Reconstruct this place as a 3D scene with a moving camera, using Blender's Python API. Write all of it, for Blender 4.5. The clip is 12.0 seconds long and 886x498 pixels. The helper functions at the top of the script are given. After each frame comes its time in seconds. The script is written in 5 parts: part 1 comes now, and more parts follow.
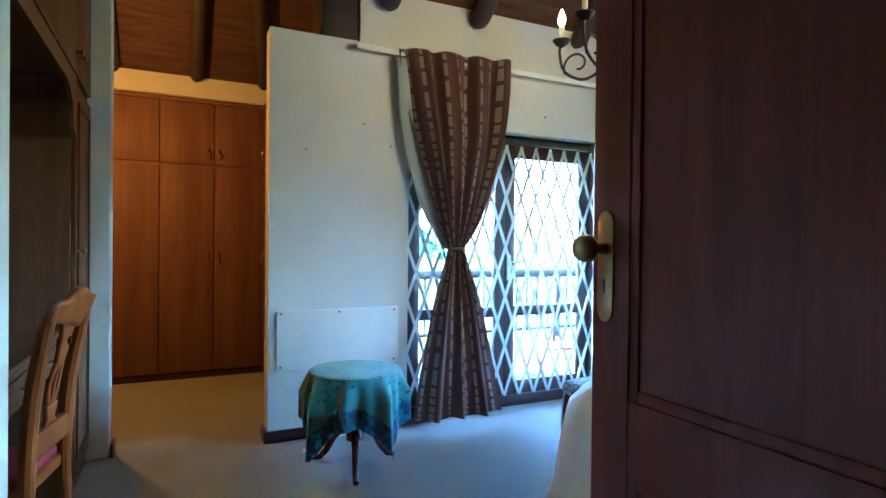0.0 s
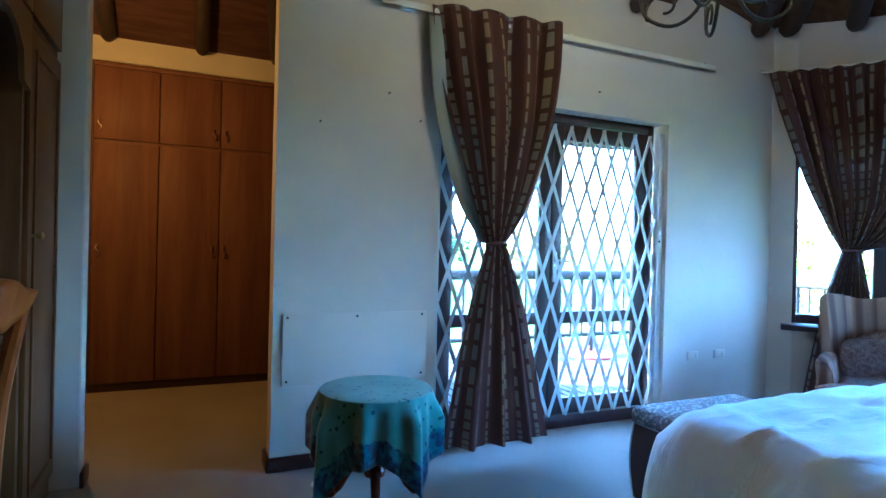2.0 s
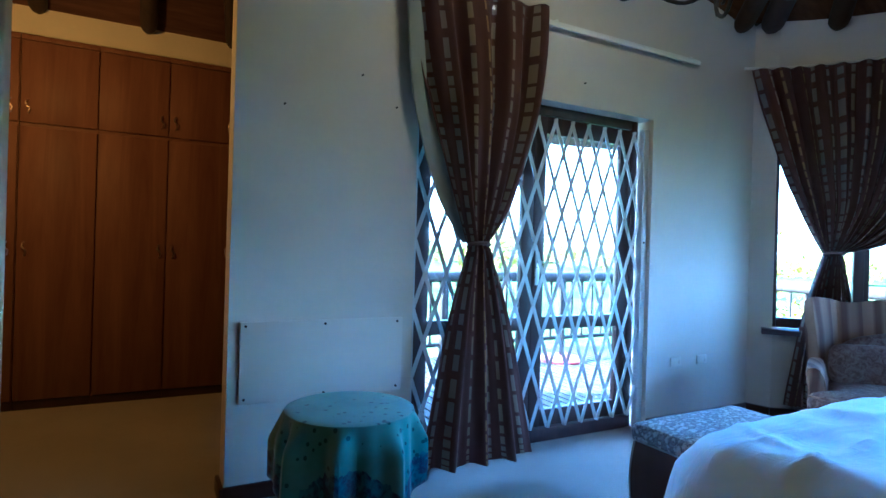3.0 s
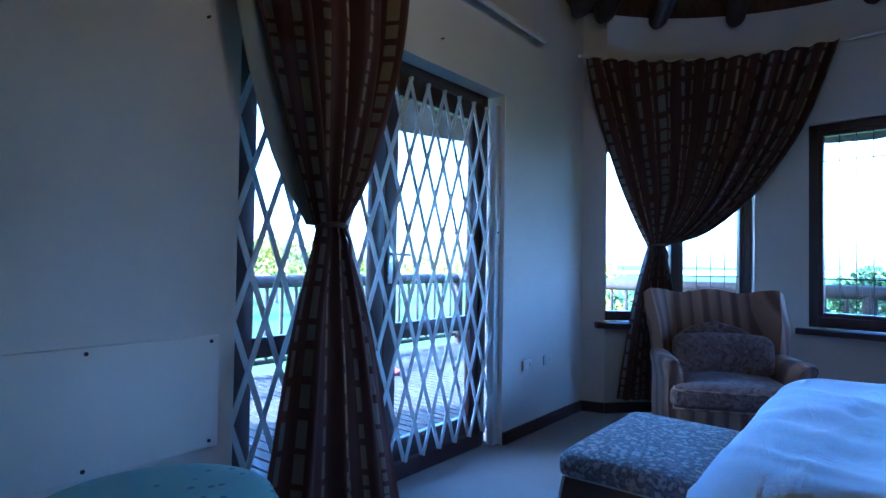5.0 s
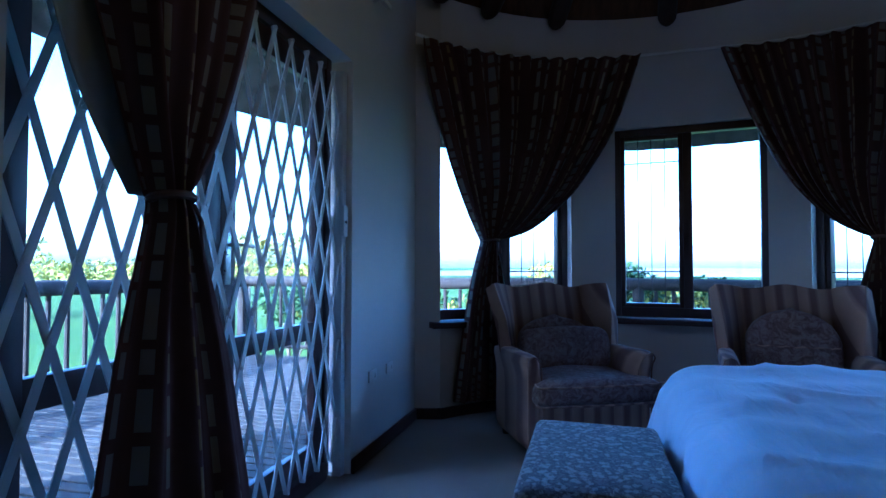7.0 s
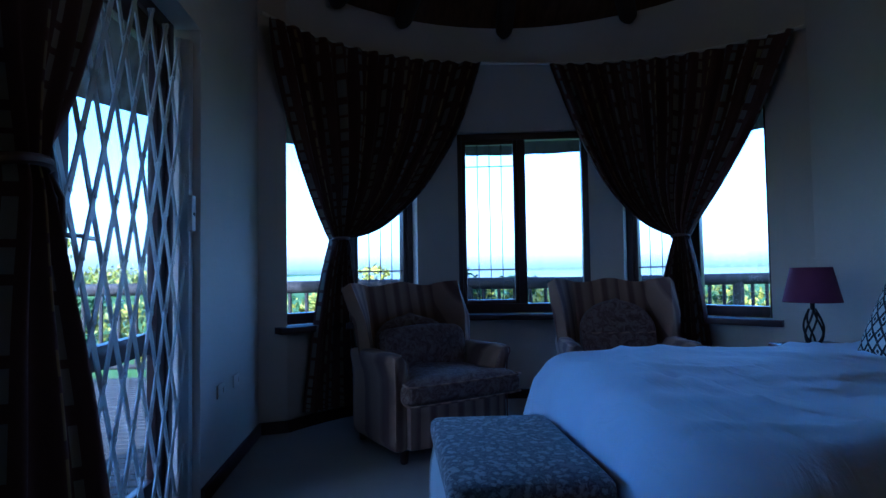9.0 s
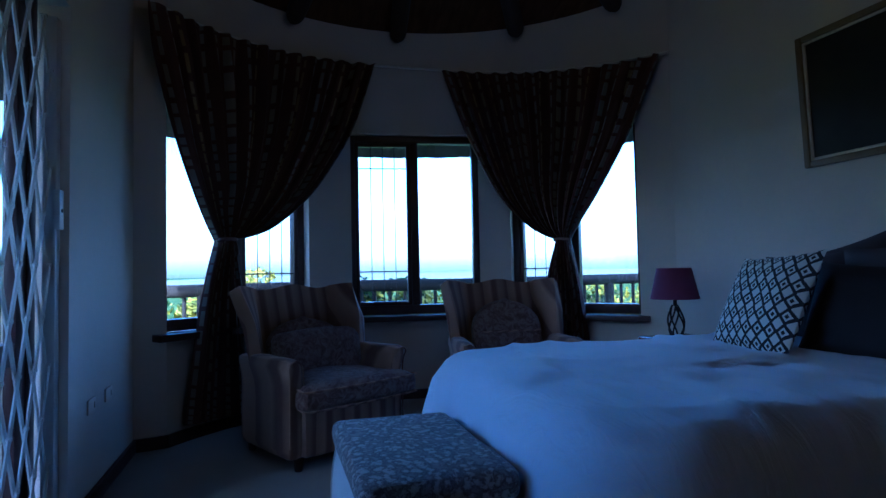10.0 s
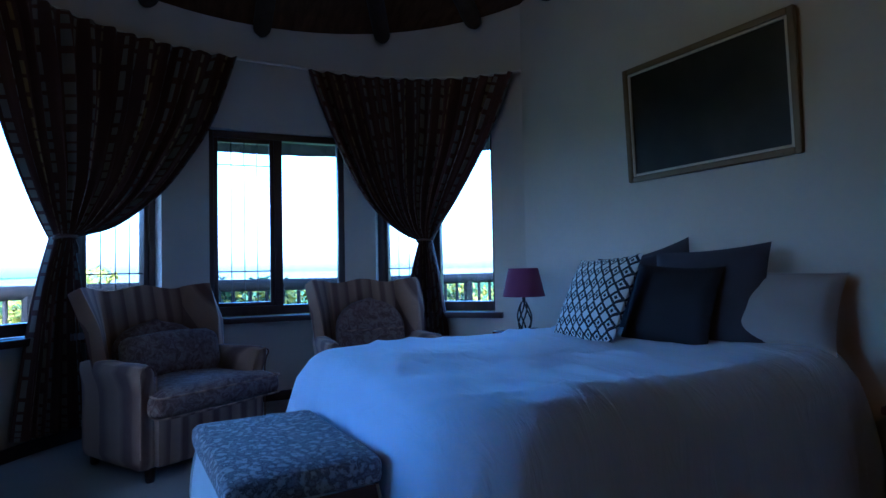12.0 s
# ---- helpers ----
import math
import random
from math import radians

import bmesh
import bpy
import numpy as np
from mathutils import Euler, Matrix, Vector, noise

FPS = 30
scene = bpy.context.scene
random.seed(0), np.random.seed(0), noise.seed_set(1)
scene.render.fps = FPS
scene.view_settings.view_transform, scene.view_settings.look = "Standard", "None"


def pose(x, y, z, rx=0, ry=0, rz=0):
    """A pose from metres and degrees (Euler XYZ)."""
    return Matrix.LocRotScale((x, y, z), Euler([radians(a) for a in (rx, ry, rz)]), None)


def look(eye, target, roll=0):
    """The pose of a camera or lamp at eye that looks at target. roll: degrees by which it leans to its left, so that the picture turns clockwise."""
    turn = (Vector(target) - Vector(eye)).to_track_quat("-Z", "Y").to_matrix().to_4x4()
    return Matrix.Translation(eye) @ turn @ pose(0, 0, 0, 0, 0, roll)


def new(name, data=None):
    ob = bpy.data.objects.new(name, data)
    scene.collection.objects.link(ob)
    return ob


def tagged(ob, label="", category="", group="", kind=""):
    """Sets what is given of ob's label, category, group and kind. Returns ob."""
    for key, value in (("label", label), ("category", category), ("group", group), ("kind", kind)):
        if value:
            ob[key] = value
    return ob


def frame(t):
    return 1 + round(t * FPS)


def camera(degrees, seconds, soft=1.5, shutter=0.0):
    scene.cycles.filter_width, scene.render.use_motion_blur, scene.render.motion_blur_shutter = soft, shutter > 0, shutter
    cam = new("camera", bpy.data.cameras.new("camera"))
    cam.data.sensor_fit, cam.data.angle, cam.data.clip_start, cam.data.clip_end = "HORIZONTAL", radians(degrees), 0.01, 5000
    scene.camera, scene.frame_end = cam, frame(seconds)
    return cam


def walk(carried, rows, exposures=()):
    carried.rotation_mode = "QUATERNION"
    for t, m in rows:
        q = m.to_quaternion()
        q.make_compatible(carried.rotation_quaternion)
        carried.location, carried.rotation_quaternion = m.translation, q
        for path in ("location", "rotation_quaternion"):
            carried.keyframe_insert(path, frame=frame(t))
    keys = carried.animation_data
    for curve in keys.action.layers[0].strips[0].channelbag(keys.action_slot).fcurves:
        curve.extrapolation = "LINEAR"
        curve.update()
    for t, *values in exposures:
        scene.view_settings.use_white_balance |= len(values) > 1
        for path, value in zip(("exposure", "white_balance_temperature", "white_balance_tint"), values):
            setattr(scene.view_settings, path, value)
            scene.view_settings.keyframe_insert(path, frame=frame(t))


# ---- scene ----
cam = camera(76.4, 12.0)
PATH = [
    (0, (0.155, -0.015, 1.319), (1.02, 1.789, 1.304), 0.6),
    (0.5, (0.2, 0.109, 1.303), (1.024, 1.931, 1.29), 0.9),
    (1, (0.266, 0.286, 1.289), (1.077, 2.114, 1.277), 1.1),
    (1.5, (0.293, 0.443, 1.276), (1.1, 2.273, 1.266), 1.3),
    (2, (0.326, 0.643, 1.263), (1.135, 2.472, 1.253), 1.4),
    (2.5, (0.342, 0.806, 1.263), (1.166, 2.629, 1.259), 1.6),
    (3, (0.352, 0.992, 1.251), (1.297, 2.755, 1.25), 1.7),
    (3.2, (0.36, 1.086, 1.239), (1.419, 2.783, 1.244), 1.7),
    (5, (0.541, 1.954, 1.137), (2.101, 3.204, 1.186), 0.9),
    (5.5, (0.607, 2.155, 1.1), (2.292, 3.232, 1.16), 0.6),
    (6, (0.67, 2.345, 1.1), (2.452, 3.244, 1.155), 0.5),
    (6.5, (0.728, 2.515, 1.095), (2.5955, 3.227, 1.163), 0.2),
    (7, (0.78, 2.69, 1.09), (2.715, 3.19, 1.156), 0.1),
    (7.2, (0.79, 2.755, 1.078), (2.754, 3.123, 1.152), -0.2),
    (9, (0.878, 3.051, 1.047), (2.867, 2.868, 1.128), -0.9),
    (9.5, (0.875, 3.081, 1.042), (2.836, 2.699, 1.128), -1.0),
    (10, (0.873, 3.125, 1.042), (2.784, 2.543, 1.125), -1.2),
    (10.5, (0.858, 3.149, 1.043), (2.72, 2.426, 1.123), -1.3),
    (11, (0.832, 3.167, 1.049), (2.651, 2.339, 1.125), -1.3),
    (11.5, (0.793, 3.176, 1.051), (2.564, 2.251, 1.124), -1.2),
    (12, (0.759, 3.175, 1.05), (2.479, 2.156, 1.119), -1.2),
]
TINT = 15
EXPOSURES = [(0.0, 6.85, 4050), (1.5, 6.4, 3900), (2.5, 5.95, 3780), (3.0, 5.75, 3720), (5.0, 4.75, 3750), (6.5, 3.95, 3650), (9.0, 2.9, 3700), (10.5, 3.15, 3700), (12.0, 3.65, 3700)]
walk(cam, [(t, look(eye, target, roll)) for t, eye, target, roll in PATH], [(t, e, kelvin, 4 if t < 4 else TINT) for t, e, kelvin in EXPOSURES])

# ---- sky, sun, lamps ----
SUN_EL, SUN_AZ = 28.0, 152.0  # the sun stands low behind the dressing wing
world = bpy.data.worlds.new("sky")
scene.world = world
world.use_nodes = True
wn = world.node_tree
sky = wn.nodes.new("ShaderNodeTexSky")
sky.sky_type, sky.sun_disc = "NISHITA", False
sky.sun_elevation, sky.sun_rotation = radians(SUN_EL), radians(90 - SUN_AZ)
sky.dust_density = 3.0
wn.links.new(sky.outputs[0], wn.nodes["Background"].inputs[0])
wn.nodes["Background"].inputs[1].default_value = 0.15
sun = new("sun", bpy.data.lights.new("sun", "SUN"))
sun.data.energy, sun.data.angle, sun.data.color = 2.6, radians(0.5), (1.0, 0.86, 0.68)
sx, sy = math.cos(radians(SUN_AZ)), math.sin(radians(SUN_AZ))
sun.matrix_world = look((sx * 30, sy * 30, 30 * math.tan(radians(SUN_EL))), (0, 0, 0))


def point_lamp(name, place, watts, colour, size):
    ob = new(name, bpy.data.lights.new(name, "POINT"))
    ob.data.energy, ob.data.color, ob.data.shadow_soft_size = watts, colour, size
    ob.location = place
    return ob


point_lamp("passage_light", (-0.45, 4.9, 2.35), 0.85, (1.0, 0.37, 0.025), 0.05)


# ---- mesh helpers ----
def link(name, bm, material, parent=None, label="", smooth=True):
    me = bpy.data.meshes.new(name)
    bm.normal_update()
    bm.to_mesh(me)
    bm.free()
    for m in (material if isinstance(material, (list, tuple)) else [material]):
        me.materials.append(m)
    if smooth:
        me.shade_smooth()
        me.set_sharp_from_angle(angle=radians(35))
    ob = new(name, me)
    if parent is not None:
        ob.parent = parent
    if label:
        ob["label"] = label
    return ob


def part(name, bm, material, parent, label="", smooth=True):
    """One mesh under a thing or a part."""
    return link(name, bm, material, parent, label, smooth)


def thing(name, m, label, category, group="", kind=""):
    """An Empty at a thing's base."""
    ob = new(name)
    ob.empty_display_size = 0.1
    ob.matrix_world = m
    return tagged(ob, label, category, group, kind)


def box(bm, x0, y0, z0, x1, y1, z1, bevel=0.0, seg=2):
    vs = [bm.verts.new((x, y, z)) for z in (z0, z1) for x, y in ((x0, y0), (x1, y0), (x1, y1), (x0, y1))]
    fs = [bm.faces.new([vs[i] for i in f]) for f in ((3, 2, 1, 0), (4, 5, 6, 7), (0, 1, 5, 4), (1, 2, 6, 5), (2, 3, 7, 6), (3, 0, 4, 7))]
    if bevel > 0:
        edges = list({e for f in fs for e in f.edges})
        bmesh.ops.bevel(bm, geom=edges, offset=bevel, segments=seg, profile=0.5, affect="EDGES")
    return bm


def nb():
    return bmesh.new()


def boxed(*a, **k):
    return box(bmesh.new(), *a, **k)


def ring_bridge(bm, a, b, closed=True):
    n = len(a)
    for i in range(n if closed else n - 1):
        j = (i + 1) % n
        bm.faces.new((a[i], a[j], b[j], b[i]))


def tube(bm, pts, radii, sides=10, cap=True):
    """A round bar along a line of points."""
    pts = [Vector(p) for p in pts]
    if not isinstance(radii, (list, tuple)):
        radii = [radii] * len(pts)
    rings, up = [], None
    for i, p in enumerate(pts):
        d = (pts[min(i + 1, len(pts) - 1)] - pts[max(i - 1, 0)]).normalized()
        if up is None:
            up = d.orthogonal().normalized()
        up = (up - d * up.dot(d)).normalized()
        side = d.cross(up)
        rings.append([bm.verts.new(p + (up * math.cos(2 * math.pi * k / sides) + side * math.sin(2 * math.pi * k / sides)) * radii[i]) for k in range(sides)])
    for a, b in zip(rings, rings[1:]):
        ring_bridge(bm, a, b)
    if cap:
        bm.faces.new(rings[0][::-1])
        bm.faces.new(rings[-1])
    return bm


def lathe(bm, profile, sides=24, at=(0, 0, 0)):
    """A turned body: profile of (radius, height)."""
    rings = [[bm.verts.new((at[0] + r * math.cos(2 * math.pi * k / sides), at[1] + r * math.sin(2 * math.pi * k / sides), at[2] + z)) for k in range(sides)] for r, z in profile]
    for a, b in zip(rings, rings[1:]):
        ring_bridge(bm, a, b)
    bm.faces.new(rings[0][::-1])
    bm.faces.new(rings[-1])
    return bm


def sheet(bm, f, nu, nv, uv=None):
    """A grid of f(u, v); uv gives the cloth's own coordinates."""
    grid = [[bm.verts.new(f(i / nu, j / nv)) for i in range(nu + 1)] for j in range(nv + 1)]
    layer = bm.loops.layers.uv.new("cloth") if uv else None
    for j in range(nv):
        for i in range(nu):
            fc = bm.faces.new((grid[j][i], grid[j][i + 1], grid[j + 1][i + 1], grid[j + 1][i]))
            if uv:
                for lp, (a, b) in zip(fc.loops, ((i, j), (i + 1, j), (i + 1, j + 1), (i, j + 1))):
                    lp[layer].uv = uv(a / nu, b / nv)
    return bm


def thicken(ob, t):
    md = ob.modifiers.new("thickness", "SOLIDIFY")
    md.thickness, md.offset = t, 0
    return ob


def curve_at(pts, t):
    """A smooth line through control points, t from 0 to 1."""
    n = len(pts) - 1
    x = min(max(t, 0), 1) * n
    i = min(int(x), n - 1)
    f = x - i
    p0, p1, p2, p3 = (np.array(pts[min(max(k, 0), n)], float) for k in (i - 1, i, i + 1, i + 2))
    return 0.5 * (2 * p1 + (p2 - p0) * f + (2 * p0 - 5 * p1 + 4 * p2 - p3) * f * f + (3 * p1 - p0 - 3 * p2 + p3) * f ** 3)


# ---- materials ----
class Nodes:
    def __init__(self, name):
        self.m = bpy.data.materials.new(name)
        self.m.use_nodes = True
        self.t = self.m.node_tree
        self.b = self.t.nodes["Principled BSDF"]

    def n(self, kind, **k):
        node = self.t.nodes.new("ShaderNode" + kind)
        for key, value in k.items():
            if key == "operation":
                node.operation = value
            elif key == "data_type":
                node.data_type = value
            elif key == "blend_type":
                node.blend_type = value
            elif key == "wave_type":
                node.wave_type = value
            elif key == "feature":
                node.feature = value
        return node

    def put(self, a, b):
        self.t.links.new(a, b)

    def coords(self, kind="Object", scale=(1, 1, 1), rot=(0, 0, 0)):
        tc, mp = self.n("TexCoord"), self.n("Mapping")
        self.put(tc.outputs[kind], mp.inputs[0])
        mp.inputs["Scale"].default_value = scale
        mp.inputs["Rotation"].default_value = [radians(a) for a in rot]
        return mp.outputs[0]

    def noise(self, vec, scale, detail=4, rough=0.55, dist=0.0):
        nz = self.n("TexNoise")
        self.put(vec, nz.inputs["Vector"])
        nz.inputs["Scale"].default_value, nz.inputs["Detail"].default_value = scale, detail
        nz.inputs["Roughness"].default_value, nz.inputs["Distortion"].default_value = rough, dist
        return nz.outputs[0]

    def ramp(self, fac, stops):
        r = self.n("ValToRGB")
        els = r.color_ramp.elements
        while len(els) < len(stops):
            els.new(0.5)
        for e, (p, c) in zip(els, stops):
            e.position, e.color = p, (*c, 1)
        self.put(fac, r.inputs[0])
        return r.outputs[0]

    def math(self, op, a, b=None):
        m = self.n("Math", operation=op)
        for i, v in enumerate((a, b)):
            if v is None:
                continue
            if isinstance(v, (int, float)):
                m.inputs[i].default_value = v
            else:
                self.put(v, m.inputs[i])
        return m.outputs[0]

    def mix(self, fac, a, b, blend="MIX"):
        m = self.n("MixRGB", blend_type=blend)
        for i, v in enumerate((fac, a, b)):
            if isinstance(v, (int, float)):
                m.inputs[i].default_value = v
            elif isinstance(v, tuple):
                m.inputs[i].default_value = (*v, 1)
            else:
                self.put(v, m.inputs[i])
        return m.outputs[0]

    def bump(self, height, strength, distance=0.002):
        b = self.n("Bump")
        b.inputs["Strength"].default_value, b.inputs["Distance"].default_value = strength, distance
        self.put(height, b.inputs["Height"])
        self.put(b.outputs[0], self.b.inputs["Normal"])

    def done(self, colour, rough=0.6, metal=0.0, spec=0.5, sheen=0.0):
        if isinstance(colour, tuple):
            self.b.inputs["Base Color"].default_value = (*colour, 1)
        else:
            self.put(colour, self.b.inputs["Base Color"])
        if isinstance(rough, (int, float)):
            self.b.inputs["Roughness"].default_value = rough
        else:
            self.put(rough, self.b.inputs["Roughness"])
        self.b.inputs["Metallic"].default_value = metal
        self.b.inputs["Specular IOR Level"].default_value = spec
        self.b.inputs["Sheen Weight"].default_value = sheen
        return self.m


def mul(c, f):
    return tuple(min(1, v * f) for v in c)


def plain(name, colour, rough=0.6, metal=0.0, fine=60, var=0.12, bump=0.2, coarse=2.5, spec=0.5, sheen=0.0):
    """A surface with variation at two scales and a fine relief."""
    k = Nodes(name)
    v = k.coords()
    big, small = k.noise(v, coarse, 5), k.noise(v, fine, 3)
    c = k.ramp(big, [(0.3, mul(colour, 1 - var)), (0.7, mul(colour, 1 + var))])
    c = k.mix(k.math("MULTIPLY", small, 0.35), c, mul(colour, 1 - 2 * var))
    k.bump(small, bump)
    r = k.math("ADD", k.math("MULTIPLY", small, 0.2), rough - 0.1)
    return k.done(c, r, metal, spec, sheen)


def timber(name, dark, light, rough=0.35, axis="z", scale=1.0, random_tone=False, spec=0.5):
    """Varnished wood, grain along one axis."""
    k = Nodes(name)
    s = {"z": (9, 9, 0.7), "x": (0.7, 9, 9), "y": (9, 0.7, 9)}[axis]
    v = k.coords("Object", tuple(a * scale for a in s))
    g = k.noise(v, 1.6, 6, 0.6, 0.8)
    fine = k.noise(k.coords("Object", tuple(a * 7 * scale for a in s)), 2.0, 3)
    c = k.ramp(g, [(0.3, dark), (0.5, tuple((a + b) / 2 for a, b in zip(dark, light))), (0.72, light)])
    c = k.mix(k.math("MULTIPLY", fine, 0.35), c, mul(dark, 0.7))
    if random_tone:
        oi = k.n("ObjectInfo")
        c = k.mix(k.math("MULTIPLY", oi.outputs["Random"], 0.35), c, mul(dark, 0.8))
    k.bump(fine, 0.15)
    return k.done(c, k.math("ADD", k.math("MULTIPLY", g, 0.2), rough - 0.1), spec=spec)


M_PLASTER = plain("plaster", (0.62, 0.57, 0.49), 0.85, fine=35, var=0.07, bump=0.35, coarse=1.2, spec=0.25)
M_WHITE = plain("white_paint", (0.78, 0.76, 0.70), 0.45, var=0.04, bump=0.08)
M_DARKWOOD = timber("dark_stained_wood", (0.022, 0.009, 0.007), (0.06, 0.025, 0.018), 0.4)
M_DARKWOOD_X = timber("dark_stained_wood_flat", (0.022, 0.009, 0.007), (0.06, 0.025, 0.018), 0.4, "x")
M_ORANGE = timber("varnished_veneer", (0.11, 0.045, 0.003), (0.20, 0.092, 0.007), 0.5, scale=0.6, spec=0.1)
M_VANITY = timber("pale_oak", (0.085, 0.036, 0.012), (0.165, 0.075, 0.026), 0.45, spec=0.25)
M_CHAIRWOOD = timber("honey_wood", (0.14, 0.032, 0.002), (0.34, 0.10, 0.007), 0.38, spec=0.3)
M_MAHOGANY = timber("mahogany", (0.06, 0.016, 0.010), (0.15, 0.045, 0.025), 0.25)
M_POLE = timber("gum_pole", (0.018, 0.010, 0.007), (0.05, 0.028, 0.018), 0.7)
M_DOOR = timber("entrance_door_wood", (0.095, 0.020, 0.014), (0.21, 0.050, 0.032), 0.42, spec=0.35)
M_BRASS = plain("aged_brass", (0.45, 0.34, 0.16), 0.34, 1.0, var=0.15, bump=0.05)
M_STEEL = plain("pale_metal", (0.55, 0.55, 0.52), 0.3, 1.0, var=0.1, bump=0.05)
M_IRON = plain("wrought_iron", (0.035, 0.03, 0.028), 0.55, 0.7, var=0.2)
M_GATE = plain("gate_paint", (0.52, 0.54, 0.55), 0.4, var=0.05, bump=0.1)
M_BOARD = plain("white_board", (0.63, 0.58, 0.50), 0.7, var=0.02, bump=0.05)


def carpet():
    k = Nodes("carpet")
    v = k.coords()
    big, mid, loops = k.noise(v, 1.1, 4), k.noise(v, 14, 4), k.noise(v, 160, 2)
    c = k.ramp(big, [(0.35, (0.29, 0.255, 0.21)), (0.65, (0.365, 0.325, 0.27))])
    c = k.mix(k.math("MULTIPLY", mid, 0.4), c, (0.23, 0.205, 0.165))
    c = k.mix(k.math("MULTIPLY", loops, 0.4), c, (0.17, 0.15, 0.12))
    k.bump(k.math("ADD", loops, k.math("MULTIPLY", mid, 0.6)), 0.9, 0.006)
    return k.done(c, 0.95, spec=0.1, sheen=0.2)


M_CARPET = carpet()


def reed_ceiling():
    k = Nodes("ceiling_boards")
    v = k.coords()
    c = k.ramp(k.noise(k.coords("Object", (1.2, 12, 6)), 2.0, 6), [(0.3, (0.045, 0.020, 0.009)), (0.7, (0.115, 0.056, 0.025))])
    c = k.mix(k.math("MULTIPLY", k.noise(v, 3, 4), 0.6), c, (0.058, 0.026, 0.012))
    k.bump(k.noise(v, 40, 4), 0.6, 0.006)
    return k.done(c, 0.85, spec=0.2)


M_CEIL = reed_ceiling()
M_THATCH = plain("thatch", (0.10, 0.085, 0.065), 0.95, fine=90, var=0.4, bump=1.0, coarse=12)


def pane_glass():
    m = bpy.data.materials.new("window_glass")
    m.use_nodes = True
    t = m.node_tree
    t.nodes.clear()
    o, mixer = t.nodes.new("ShaderNodeOutputMaterial"), t.nodes.new("ShaderNodeMixShader")
    tr, gl, lw = t.nodes.new("ShaderNodeBsdfTransparent"), t.nodes.new("ShaderNodeBsdfGlossy"), t.nodes.new("ShaderNodeLayerWeight")
    pw, sc = t.nodes.new("ShaderNodeMath"), t.nodes.new("ShaderNodeMath")
    pw.operation, sc.operation = "POWER", "MULTIPLY_ADD"
    pw.inputs[1].default_value = 4.0
    sc.inputs[1].default_value, sc.inputs[2].default_value = 0.5, 0.03
    gl.inputs["Roughness"].default_value = 0.02
    tr.inputs[0].default_value = (0.96, 0.98, 0.97, 1)
    t.links.new(lw.outputs["Facing"], pw.inputs[0])
    t.links.new(pw.outputs[0], sc.inputs[0])
    t.links.new(sc.outputs[0], mixer.inputs[0])
    t.links.new(tr.outputs[0], mixer.inputs[1])
    t.links.new(gl.outputs[0], mixer.inputs[2])
    t.links.new(mixer.outputs[0], o.inputs[0])
    return m


M_GLASS = pane_glass()

# ---- plan ----
FLOOR = -0.055
CX, CY, CR = 3.74, 2.19, 2.0          # the round end of the room
WALL_N, WALL_S = 3.975, 0.28          # door wall, bed wall
EAVE = 3.22                           # where ceiling and wall meet
SLOPE = math.tan(radians(36))
DOOR_X0, DOOR_X1, DOOR_TOP = 1.76, 3.71, 2.26
SILL, HEAD = 0.66, 2.27
WINDOWS = [(18.6, 53.0), (-24.6, 8.0), (-64.0, -32.6)]
THICK = 0.25
NOOK_X = 4.90                         # where the door wall ends against the round end


def structure(name, bm, material, label, category="wall", smooth=True):
    return tagged(link(name, bm, material, None, "", smooth), label, category, "", "structure")


def arc_block(bm, a0, a1, z0, z1, r0=CR, r1=CR + THICK, step=3.0):
    """A curved piece of wall."""
    n = max(1, round(abs(a1 - a0) / step))
    rows = []
    for i in range(n + 1):
        a = radians(a0 + (a1 - a0) * i / n)
        c, s = math.cos(a), math.sin(a)
        rows.append([bm.verts.new((CX + r * c, CY + r * s, z)) for r, z in ((r0, z0), (r1, z0), (r1, z1), (r0, z1))])
    for a, b in zip(rows, rows[1:]):
        ring_bridge(bm, a, b)
    bm.faces.new(rows[0])
    bm.faces.new(rows[-1][::-1])
    return bm


A_N = math.degrees(math.asin((WALL_N - CY) / CR))
A_S = -math.degrees(math.asin((CY - WALL_S) / CR))
# floor
plan = [(-2.3, -1.9), (CX, -1.9)]
plan += [(CX + (CR + 0.1) * math.cos(radians(A_S + (A_N - A_S) * i / 48)), CY + (CR + 0.1) * math.sin(radians(A_S + (A_N - A_S) * i / 48))) for i in range(49)]
plan += [(CX, WALL_N + THICK - 0.01), (1.75, WALL_N + THICK - 0.01), (1.75, 6.6), (-2.3, 6.6)]
bm = nb()
low, high = ([bm.verts.new((x, y, z)) for x, y in plan] for z in (-0.25, FLOOR))
bm.faces.new(high)
bm.faces.new(low[::-1])
ring_bridge(bm, low, high)
structure("floor", bm, M_CARPET, "beige-grey looped pile carpet", "carpet", False)
# door wall with its opening
bm = nb()
box(bm, 1.38, WALL_N, FLOOR, DOOR_X0, WALL_N + THICK, 3.35)
box(bm, DOOR_X1, WALL_N, FLOOR, NOOK_X + 0.2, WALL_N + THICK, 3.35)
box(bm, DOOR_X0, WALL_N, DOOR_TOP, DOOR_X1, WALL_N + THICK, 3.35)
structure("wall_north", bm, M_PLASTER, "cream plastered wall around the terrace doors", smooth=False)
bm = boxed(0.745, WALL_N, FLOOR, 1.38, WALL_N + 0.16, 2.80)
structure("wall_partition", bm, M_PLASTER, "low cream plastered partition beside the dressing passage", smooth=False)
